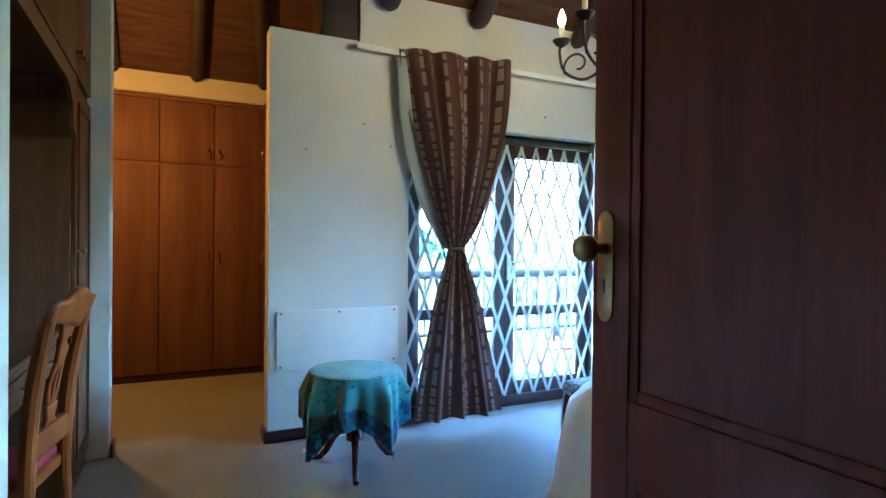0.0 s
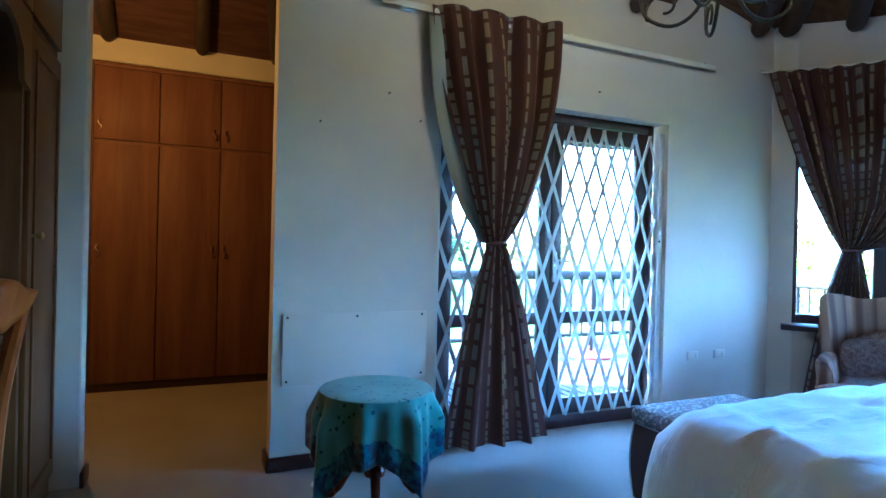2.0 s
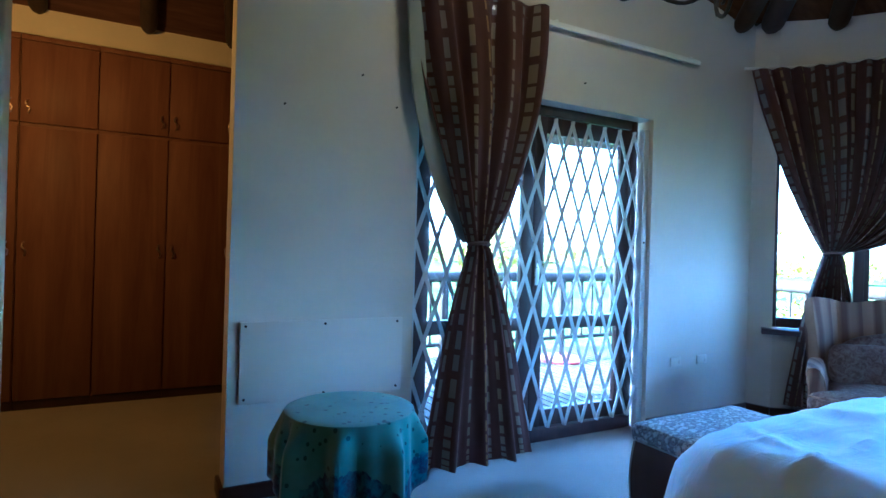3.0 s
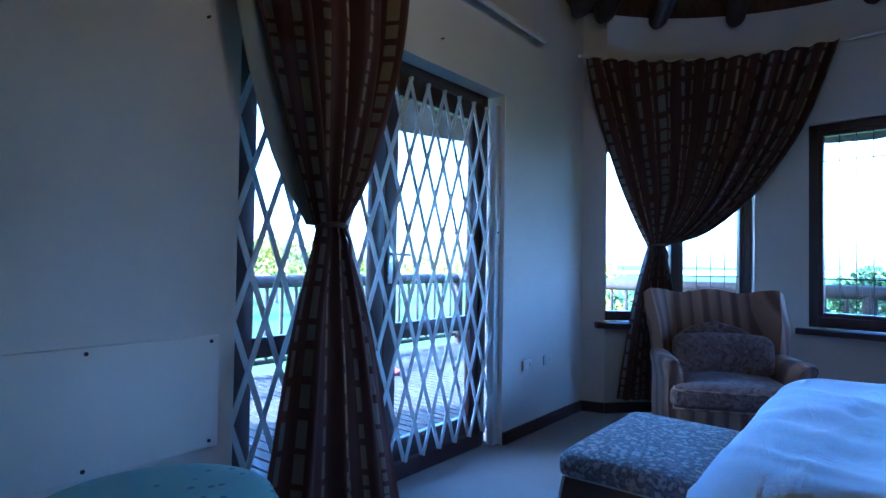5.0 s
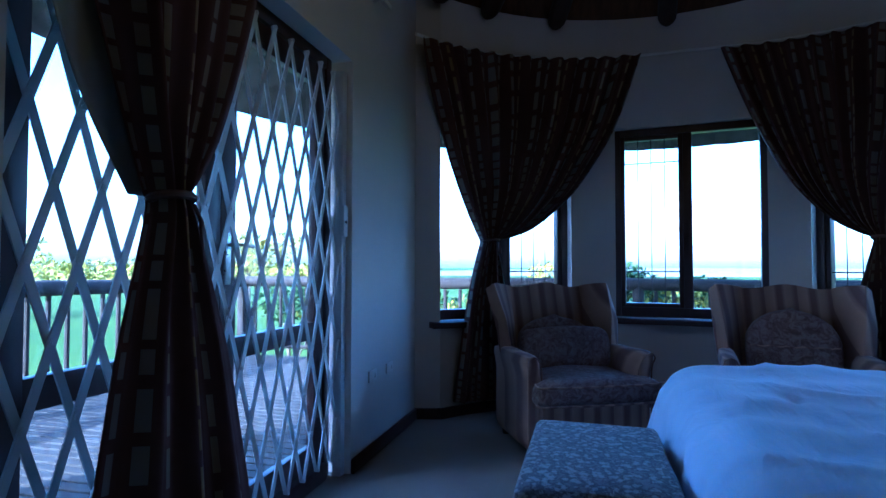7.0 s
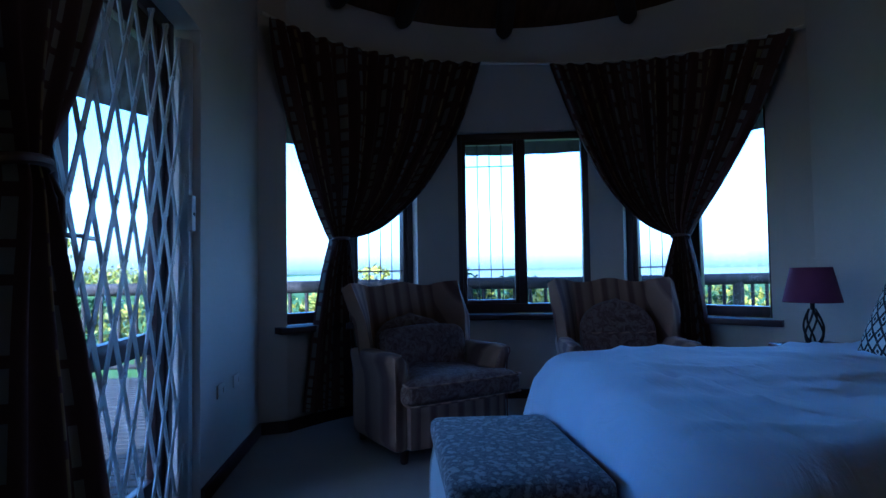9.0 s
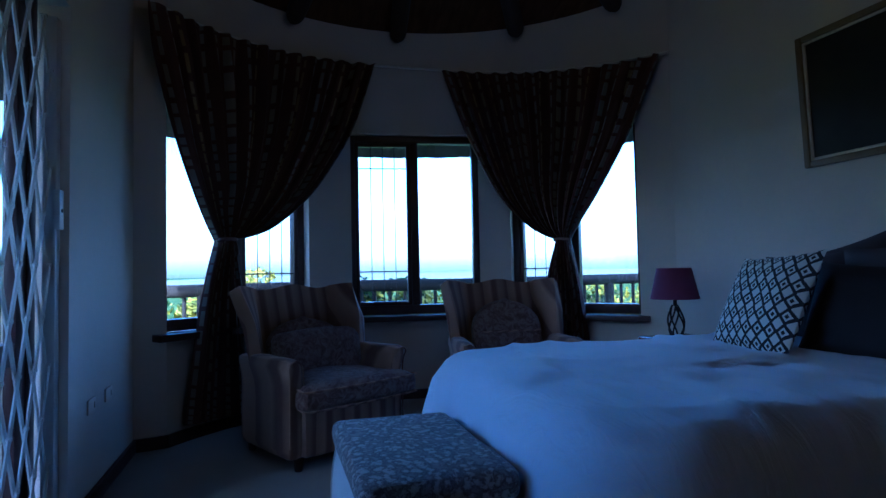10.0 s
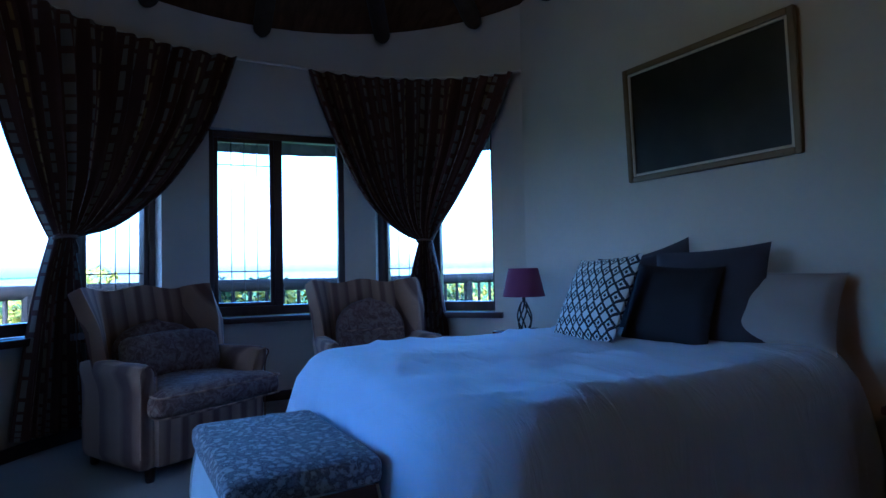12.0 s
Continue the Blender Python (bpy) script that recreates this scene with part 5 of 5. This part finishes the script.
entrance_door()
bm = nb()
box(bm, ENTRY_X0, 0.06, FLOOR, ENTRY_X0 + 0.03, 0.30, 2.35, 0.004)
box(bm, ENTRY_X1 + 0.02, 0.282, FLOOR, ENTRY_X1 + 0.09, 0.30, 2.42, 0.004)
box(bm, ENTRY_X0 + 0.03, 0.06, 2.32, ENTRY_X1, 0.30, 2.35, 0.004)
structure("trim_entrance", bm, M_DARKWOOD, "dark wooden lining of the entrance opening", "door frame")


# ---- bed wall: picture, bedside tables, lamp ----
def painted_scene():
    k = Nodes("dark_oil_painting")
    v = k.coords()
    c = k.ramp(k.noise(v, 2.2, 5), [(0.35, (0.010, 0.010, 0.010)), (0.55, (0.028, 0.024, 0.018)), (0.75, (0.06, 0.052, 0.04))])
    c = k.mix(k.math("MULTIPLY", k.noise(k.coords("Object", (1, 1, 3.0)), 3.0, 3), 0.35), c, (0.012, 0.014, 0.016))
    return k.done(c, 0.35)


M_GILT = plain("gilt_frame", (0.20, 0.145, 0.075), 0.5, 0.25, var=0.15, bump=0.2)
M_CREAM = plain("cream_slip", (0.60, 0.55, 0.44), 0.6, var=0.05)
pic = thing("picture", pose(2.72, WALL_S + 0.004, 1.935, -2.5), "dark landscape painting in a gilt frame", "picture")
PW, PH = 0.53, 0.362
bm = nb()
for s in (-1, 1):
    box(bm, s * PW - (0.036 if s > 0 else 0), 0, -PH, s * PW + (0 if s > 0 else 0.036), 0.035, PH, 0.008)
    box(bm, -PW + 0.036, 0, s * PH - (0.036 if s > 0 else 0), PW - 0.036, 0.034, s * PH + (0 if s > 0 else 0.036), 0.008)
part("frame", bm, M_GILT, pic)
bm = nb()
iw, ih = PW - 0.037, PH - 0.037
for s in (-1, 1):
    box(bm, s * iw - (0.014 if s > 0 else 0), 0.004, -ih, s * iw + (0 if s > 0 else 0.014), 0.026, ih, 0.003)
    box(bm, -iw + 0.014, 0.004, s * ih - (0.014 if s > 0 else 0), iw - 0.014, 0.025, s * ih + (0 if s > 0 else 0.014), 0.003)
part("slip", bm, M_CREAM, pic, "cream inner slip")
part("canvas", boxed(-iw + 0.014, 0.004, -ih + 0.014, iw - 0.014, 0.014, ih - 0.014), painted_scene(), pic, "dark painted canvas")


def bedside(x, y, top):
    n = thing("bedside_table", pose(x, y, FLOOR), "small dark wooden bedside table with a drawer", "bedside table", "bedside tables")
    part("tabletop", boxed(-0.23, -0.2, top - 0.03, 0.23, 0.2, top, 0.006), M_MAHOGANY, n)
    part("carcass", boxed(-0.21, -0.18, 0.12, 0.21, 0.17, top - 0.0305, 0.004), M_MAHOGANY, n)
    d = part("drawer", boxed(-0.19, 0.171, top - 0.19, 0.19, 0.185, top - 0.05, 0.004), M_MAHOGANY, n)
    part("knob", lathe(nb(), [(0.006, 0), (0.014, 0.02), (0.006, 0.028)], 12, (0, 0.186, top - 0.13)), M_BRASS, d)
    for sx in (-1, 1):
        for sy_ in (-1, 1):
            part("leg", boxed(sx * 0.19 - 0.018, sy_ * 0.155 - 0.018, 0, sx * 0.19 + 0.018, sy_ * 0.155 + 0.018, 0.12, 0.003), M_MAHOGANY, n)
    return n


bedside(3.98, 0.52, 0.63)
bedside(1.53, 0.50, 0.555)
M_SHADE = plain("plum_shade", (0.15, 0.035, 0.085), 0.8, fine=160, var=0.08)
lamp = thing("table_lamp", pose(3.93, 0.635, 0.575), "bedside lamp with a plum shade, switched off", "lamp")
part("base", lathe(nb(), [(0.055, 0), (0.055, 0.012), (0.02, 0.02)], 20), M_IRON, lamp)
for k in range(6):
    pts = []
    for j in range(13):
        t = j / 12
        a = 2 * math.pi * k / 6 + (1.6 if k % 2 else -1.6) * t
        r = 0.018 + 0.034 * math.sin(math.pi * t ** 0.8)
        pts.append((r * math.cos(a), r * math.sin(a), 0.015 + 0.21 * t))
    part("stem_wire", tube(nb(), pts, 0.006, 6), M_IRON, lamp)
part("lamp_holder", lathe(nb(), [(0.012, 0.22), (0.012, 0.30), (0.02, 0.31), (0.02, 0.35)], 12), M_IRON, lamp)
bm = nb()
rows = [[bm.verts.new((r * math.cos(2 * math.pi * k / 40), r * math.sin(2 * math.pi * k / 40), z)) for k in range(40)] for r, z in ((0.15, 0.265), (0.148, 0.27), (0.105, 0.46), (0.103, 0.464))]
for a, b in zip(rows, rows[1:]):
    ring_bridge(bm, a, b)
thicken(part("shade", bm, M_SHADE, lamp, "plum cloth shade"), 0.003)


# ---- chandelier ----
def bulb_glow():
    k = Nodes("lit_bulb")
    k.b.inputs["Emission Color"].default_value = (1.0, 0.62, 0.22, 1)
    k.b.inputs["Emission Strength"].default_value = 3.6
    return k.done((0.9, 0.8, 0.6), 0.3)


M_BULB = bulb_glow()
M_CANDLE = plain("candle_sleeve", (0.62, 0.52, 0.34), 0.6, var=0.06)


def chandelier(x, y, z):
    c = thing("chandelier", pose(x, y, z), "wrought-iron scroll chandelier with lit candle bulbs", "chandelier")
    part("stem", lathe(nb(), [(0.012, -0.02), (0.04, 0.0), (0.02, 0.05), (0.045, 0.10), (0.02, 0.16), (0.014, 0.55)], 14), M_IRON, c)
    part("chain", tube(nb(), [(0, 0, 0.55), (0, 0, RIDGE - z - 0.1)], 0.007, 6), M_IRON, c)
    for k in range(5):
        a = math.radians(196 + 72 * k)
        ca, sa = math.cos(a), math.sin(a)
        prof = [(0.03, 0.05), (0.10, -0.10), (0.20, -0.15), (0.31, -0.09), (0.34, 0.02), (0.33, 0.07)]
        pts = [curve_at(prof, j / 20) for j in range(21)]
        arm = part("arm", tube(nb(), [(r * ca, r * sa, h) for r, h in pts], 0.0085, 8), M_IRON, c)
        # inner scroll
        sc = []
        for j in range(26):
            t = j / 25
            th = -0.6 + 5.4 * t
            r = 0.085 * (1 - 0.72 * t)
            sc.append((0.235 + r * math.cos(th), -0.06 + r * math.sin(th)))
        part("scroll", tube(nb(), [(r * ca, r * sa, h) for r, h in sc], 0.007, 8), M_IRON, arm)
        cup = part("cup", lathe(nb(), [(0.012, 0.055), (0.035, 0.07), (0.05, 0.09), (0.052, 0.095), (0.02, 0.097)], 16, (0.33 * ca, 0.33 * sa, 0)), M_IRON, c)
        part("candle", lathe(nb(), [(0.015, 0.095), (0.015, 0.17), (0.010, 0.175)], 12, (0.33 * ca, 0.33 * sa, 0)), M_CANDLE, cup)
        part("bulb", lathe(nb(), [(0.008, 0.175), (0.02, 0.20), (0.021, 0.22), (0.012, 0.25), (0.002, 0.275)], 14, (0.33 * ca, 0.33 * sa, 0)), M_BULB, cup)
    return c


chandelier(2.37, 2.38, 2.42)
# two flat socket plates on the wall beside the doors
for x in (4.02, 4.32):
    so = thing("wall_socket", pose(x, WALL_N, 0.43), "flat white wall socket plate", "socket", "wall sockets")
    part("plate", boxed(-0.06, -0.010, -0.035, 0.06, -0.0005, 0.035, 0.003), M_BOARD, so)
    part("switch", boxed(0.025, -0.014, -0.015, 0.045, -0.010, 0.015, 0.002), M_BOARD, so)

# ---- outside ----
M_DECK = timber("weathered_deck", (0.026, 0.024, 0.022), (0.062, 0.058, 0.054), 0.85, "y", random_tone=True, spec=0.12)
M_LOG = timber("railing_log", (0.02, 0.017, 0.015), (0.05, 0.043, 0.038), 0.85, "x", spec=0.12)


def lawn():
    k = Nodes("lawn")
    v = k.coords()
    c = k.ramp(k.noise(v, 0.08, 5), [(0.35, (0.035, 0.062, 0.008)), (0.65, (0.06, 0.09, 0.010))])
    c = k.mix(k.math("MULTIPLY", k.noise(v, 3, 4), 0.5), c, (0.025, 0.05, 0.01))
    return k.done(c, 0.95, spec=0.1)


bm = nb()
R = 4000
vs = [bm.verts.new(p) for p in ((-R, -R, -1.1), (R, -R, -1.1), (R, R, -1.1), (-R, R, -1.1))]
bm.faces.new(vs)
structure("ground", bm, lawn(), "green lawn running to the horizon", "lawn", False)

DECK_Z, RAIL_X, RAIL_Y, RAIL_Z = -0.11, 7.6, 7.3, 0.97
deck = tagged(new("deck"), "weathered grey timber deck around the room", "deck", "", "structure")
board = None
x = 1.80
while x < RAIL_X + 0.1:
    y0 = WALL_N + THICK + 0.01 if x < 4.7 else -3.0
    n_ = 1
    ln = RAIL_Y + 0.1 - y0
    ob = part("deck_board", boxed(0, 0, -0.03, 0.082, ln, 0, 0.004, 1), M_DECK, deck, smooth=False)
    ob.location = (x, y0, DECK_Z - 0.0005 * (len(deck.children) % 3))
    x += 0.104
part("bearer", boxed(1.8, WALL_N + THICK, -1.1, RAIL_X + 0.1, RAIL_Y + 0.1, DECK_Z - 0.14), M_LOG, deck, smooth=False)
part("bearer", boxed(6.1, -3.0, -1.1, RAIL_X + 0.1, WALL_N + THICK - 0.01, DECK_Z - 0.14), M_LOG, deck, smooth=False)


def balustrade(p, q):
    """Log rails on posts with thin uprights between."""
    P, Q = Vector((*p, 0)), Vector((*q, 0))
    ln, d = (Q - P).length, (Q - P).normalized()
    b = thing("balustrade", pose(p[0], p[1], DECK_Z, 0, 0, math.degrees(math.atan2(d.y, d.x))), "dark timber balustrade along the deck's edge", "balustrade", "deck balustrades")
    part("top_rail", tube(nb(), [(ln * k / 8, 0.0, RAIL_Z - DECK_Z - 0.072 + 0.006 * math.sin(k * 2.1)) for k in range(9)], 0.072, 12), M_LOG, b)
    part("bottom_rail", tube(nb(), [(0, 0, 0.14), (ln, 0, 0.14)], 0.03, 8), M_LOG, b)
    n = round(ln / 1.7)
    post = upright = None
    for k in range(n + 1):
        if post is None:
            ob = post = part("post", tube(nb(), [(0, 0, 0), (0, 0, RAIL_Z - DECK_Z - 0.05)], 0.065, 10), M_LOG, b)
        else:
            ob = new("post", post.data)
            ob.parent = b
        ob.location = (ln * k / n, 0, 0)
    m = round(ln / 0.19)
    for k in range(1, m):
        if upright is None:
            ob = upright = part("upright", tube(nb(), [(0, 0, 0.14), (0, 0, RAIL_Z - DECK_Z - 0.06)], 0.022, 8), M_LOG, b)
        else:
            ob = new("upright", upright.data)
            ob.parent = b
        ob.location = (ln * k / m, 0, 0)
    return b


balustrade((1.85, RAIL_Y), (RAIL_X, RAIL_Y))
balustrade((RAIL_X, RAIL_Y - 0.02), (RAIL_X, -3.0))

# a low red dish with a short dark post on the deck
dish = thing("parasol_base", pose(5.03, 6.5, DECK_Z), "low red parasol base with a short dark tube", "parasol base")
part("base", lathe(nb(), [(0.27, 0), (0.28, 0.03), (0.22, 0.06), (0.05, 0.075)], 28), plain("red_plastic", (0.30, 0.04, 0.035), 0.5), dish)
part("tube", tube(nb(), [(0, 0, 0.07), (0, 0, 0.40)], 0.03, 12), M_IRON, dish)


# trees and shrubs
def foliage(name, dark, light):
    k = Nodes(name)
    gm = k.n("NewGeometry")
    c = k.ramp(gm.outputs["Random Per Island"], [(0.0, dark), (0.6, tuple((a + b) / 2 for a, b in zip(dark, light))), (1.0, light)])
    k.b.inputs["Transmission Weight"].default_value = 0.0
    return k.done(c, 0.6, spec=0.3)


M_LEAF = foliage("green_leaves", (0.012, 0.032, 0.006), (0.05, 0.085, 0.014))
M_LEAF_Y = foliage("yellow_green_leaves", (0.09, 0.10, 0.006), (0.34, 0.28, 0.018))
M_BARK = plain("bark", (0.12, 0.09, 0.065), 0.9, var=0.3, bump=0.8)


def leaf_cloud(bm, rg, centre, radii, count, size):
    for _ in range(count):
        while True:
            p = Vector((rg.uniform(-1, 1), rg.uniform(-1, 1), rg.uniform(-1, 1)))
            if 0.25 < p.length < 1:
                break
        p *= 1 / max(0.55, p.length) * rg.uniform(0.6, 1.0) if p.length < 0.55 else 1
        c = Vector(centre) + Vector((p.x * radii[0], p.y * radii[1], p.z * radii[2]))
        a = Vector((rg.gauss(0, 1), rg.gauss(0, 1), rg.gauss(0, 1))).normalized()
        b = a.orthogonal().normalized()
        b = (Matrix.Rotation(rg.uniform(0, 6.28), 3, a) @ b)
        s = size * rg.uniform(0.6, 1.3)
        t = a.cross(b)
        bm.faces.new([bm.verts.new(c + v) for v in (b * s, t * s * 0.45 + a * s * 0.1, -b * s, -t * s * 0.45 + a * s * 0.1)])


def tree(x, y, h, spread, seed, material, label, name="tree", n=1500, size=0.16):
    rg = random.Random(seed)
    g = -1.1
    t = thing(name, pose(x, y, g), label, "tree" if name == "tree" else "shrub", "trees beyond the deck" if name == "tree" else "shrubs below the deck")
    bm = nb()
    trunk_h = h * (0.42 if name == "tree" else 0.2)
    tube(bm, [(0, 0, 0), (0.05, 0.02, trunk_h * 0.5), (0.0, 0.06, trunk_h)], [0.05 * h * 0.5, 0.035 * h * 0.5, 0.025 * h * 0.5], 8)
    tips = []
    for k in range(7):
        a = 2 * math.pi * k / 7 + rg.uniform(-0.4, 0.4)
        r = spread * rg.uniform(0.35, 0.75)
        tip = (r * math.cos(a), r * math.sin(a), h * rg.uniform(0.5, 0.85))
        tips.append(tip)
        tube(bm, [(0, 0.05, trunk_h * 0.9), (tip[0] * 0.4, tip[1] * 0.4, trunk_h + (tip[2] - trunk_h) * 0.6), tip], [0.02 * h * 0.5, 0.012 * h * 0.5, 0.004 * h], 6)
    part("trunk", bm, M_BARK, t)
    bm = nb()
    tips.append((0, 0, h * 0.8))
    for tip in tips:
        rr = spread * rg.uniform(0.32, 0.5)
        leaf_cloud(bm, rg, tip, (rr, rr, rr * 0.7), n // len(tips), size)
    part("crown", bm, material, t, smooth=False)
    return t


def palm(x, y, h, seed):
    rg = random.Random(seed)
    t = thing("palm", pose(x, y, -1.1), "palm tree with drooping fronds beyond the lawn", "tree")
    part("trunk", tube(nb(), [(0, 0, 0), (0.1, 0, h * 0.5), (0.05, 0.05, h)], [0.2, 0.15, 0.13], 10), M_BARK, t)
    for k in range(18):
        a = 2 * math.pi * k / 18 + rg.uniform(-0.1, 0.1)
        up = rg.uniform(0.1, 0.9)
        bm = nb()
        pts = []
        for j in range(9):
            s = j / 8
            r = 1.9 * s
            pts.append(Vector((0.05 + r * math.cos(a), 0.05 + r * math.sin(a), h + up * s * 1.6 - 1.6 * s * s)))
        side = Vector((-math.sin(a), math.cos(a), 0))
        for p, q in zip(pts, pts[1:]):
            for sd in (-1, 1):
                m_ = (p + q) / 2
                tip = m_ + side * sd * 0.45 + Vector((0, 0, -0.18)) + (q - p) * 0.6
                bm.faces.new([bm.verts.new(v) for v in (p, q, tip)])
        tube(bm, pts, 0.02, 5)
        part("frond", bm, M_LEAF, t, smooth=False)
    return t


rg0 = random.Random(9)
palm(9.0, 24.0, 3.2, 1)
tree(9.4, 2.15, 2.65, 0.6, 2, M_LEAF, "dark round bush standing behind the balustrade", "shrub", 1600, 0.05)
tree(9.5, 1.2, 2.4, 0.5, 3, M_LEAF, "dark bush standing behind the balustrade", "shrub", 1400, 0.05)
tree(9.8, 3.35, 2.6, 0.6, 8, M_LEAF_Y, "yellow-green bush standing behind the balustrade", "shrub", 1600, 0.05)
tree(30.0, 22.0, 4.6, 3.0, 4, M_LEAF_Y, "broad yellow-green tree across the lawn")
tree(18.0, 27.0, 3.6, 2.6, 5, M_LEAF_Y, "broad yellow-green tree across the lawn")
tree(12.5, 30.0, 3.4, 2.6, 6, M_LEAF, "dark green tree across the lawn")
tree(6.0, 31.0, 3.6, 2.8, 7, M_LEAF_Y, "yellow-green tree across the lawn")
for i in range(20):
    x_, y_ = 9.5 + rg0.uniform(-0.4, 0.5), 7.6 - i * 0.85
    tree(x_, y_, rg0.uniform(1.95, 2.2), rg0.uniform(0.8, 1.0), 40 + i, M_LEAF_Y if i % 3 else M_LEAF, "leafy yellow-green shrub below the deck", "shrub", 900, 0.06)
# far woods
bm = nb()
rgw = random.Random(3)
for i in range(90):
    a = radians(24 + 105 * i / 89)
    d = rgw.uniform(75, 110)
    leaf_cloud(bm, rgw, (3 + d * math.cos(a), 3 + d * math.sin(a), 0.2 + rgw.uniform(-0.3, 0.5)), (5, 5, rgw.uniform(1.2, 2.2)), 240, 0.38)
tagged(link("far_woods", bm, M_LEAF_Y, smooth=False), "line of far yellow-green trees and bush", "woods", "", "stuff")

# added mirror-smooth sheet beyond the lawn: reflects sky so the horizon washes out
k_ = Nodes("horizon_sheet")
k_.bump(k_.noise(k_.coords("Object", (1, 1, 1)), 0.6, 4), 0.04, 0.1)
M_HORIZON = k_.done((0.05, 0.08, 0.10), 0.06)
bm = nb()
vs = [bm.verts.new(p) for p in ((140, -R, -0.95), (R, -R, -0.95), (R, 90, -0.95), (140, 90, -0.95))]
bm.faces.new(vs)
structure("water", bm, M_HORIZON, "added sky-reflecting sheet that stands in for the washed-out horizon", "water", False)
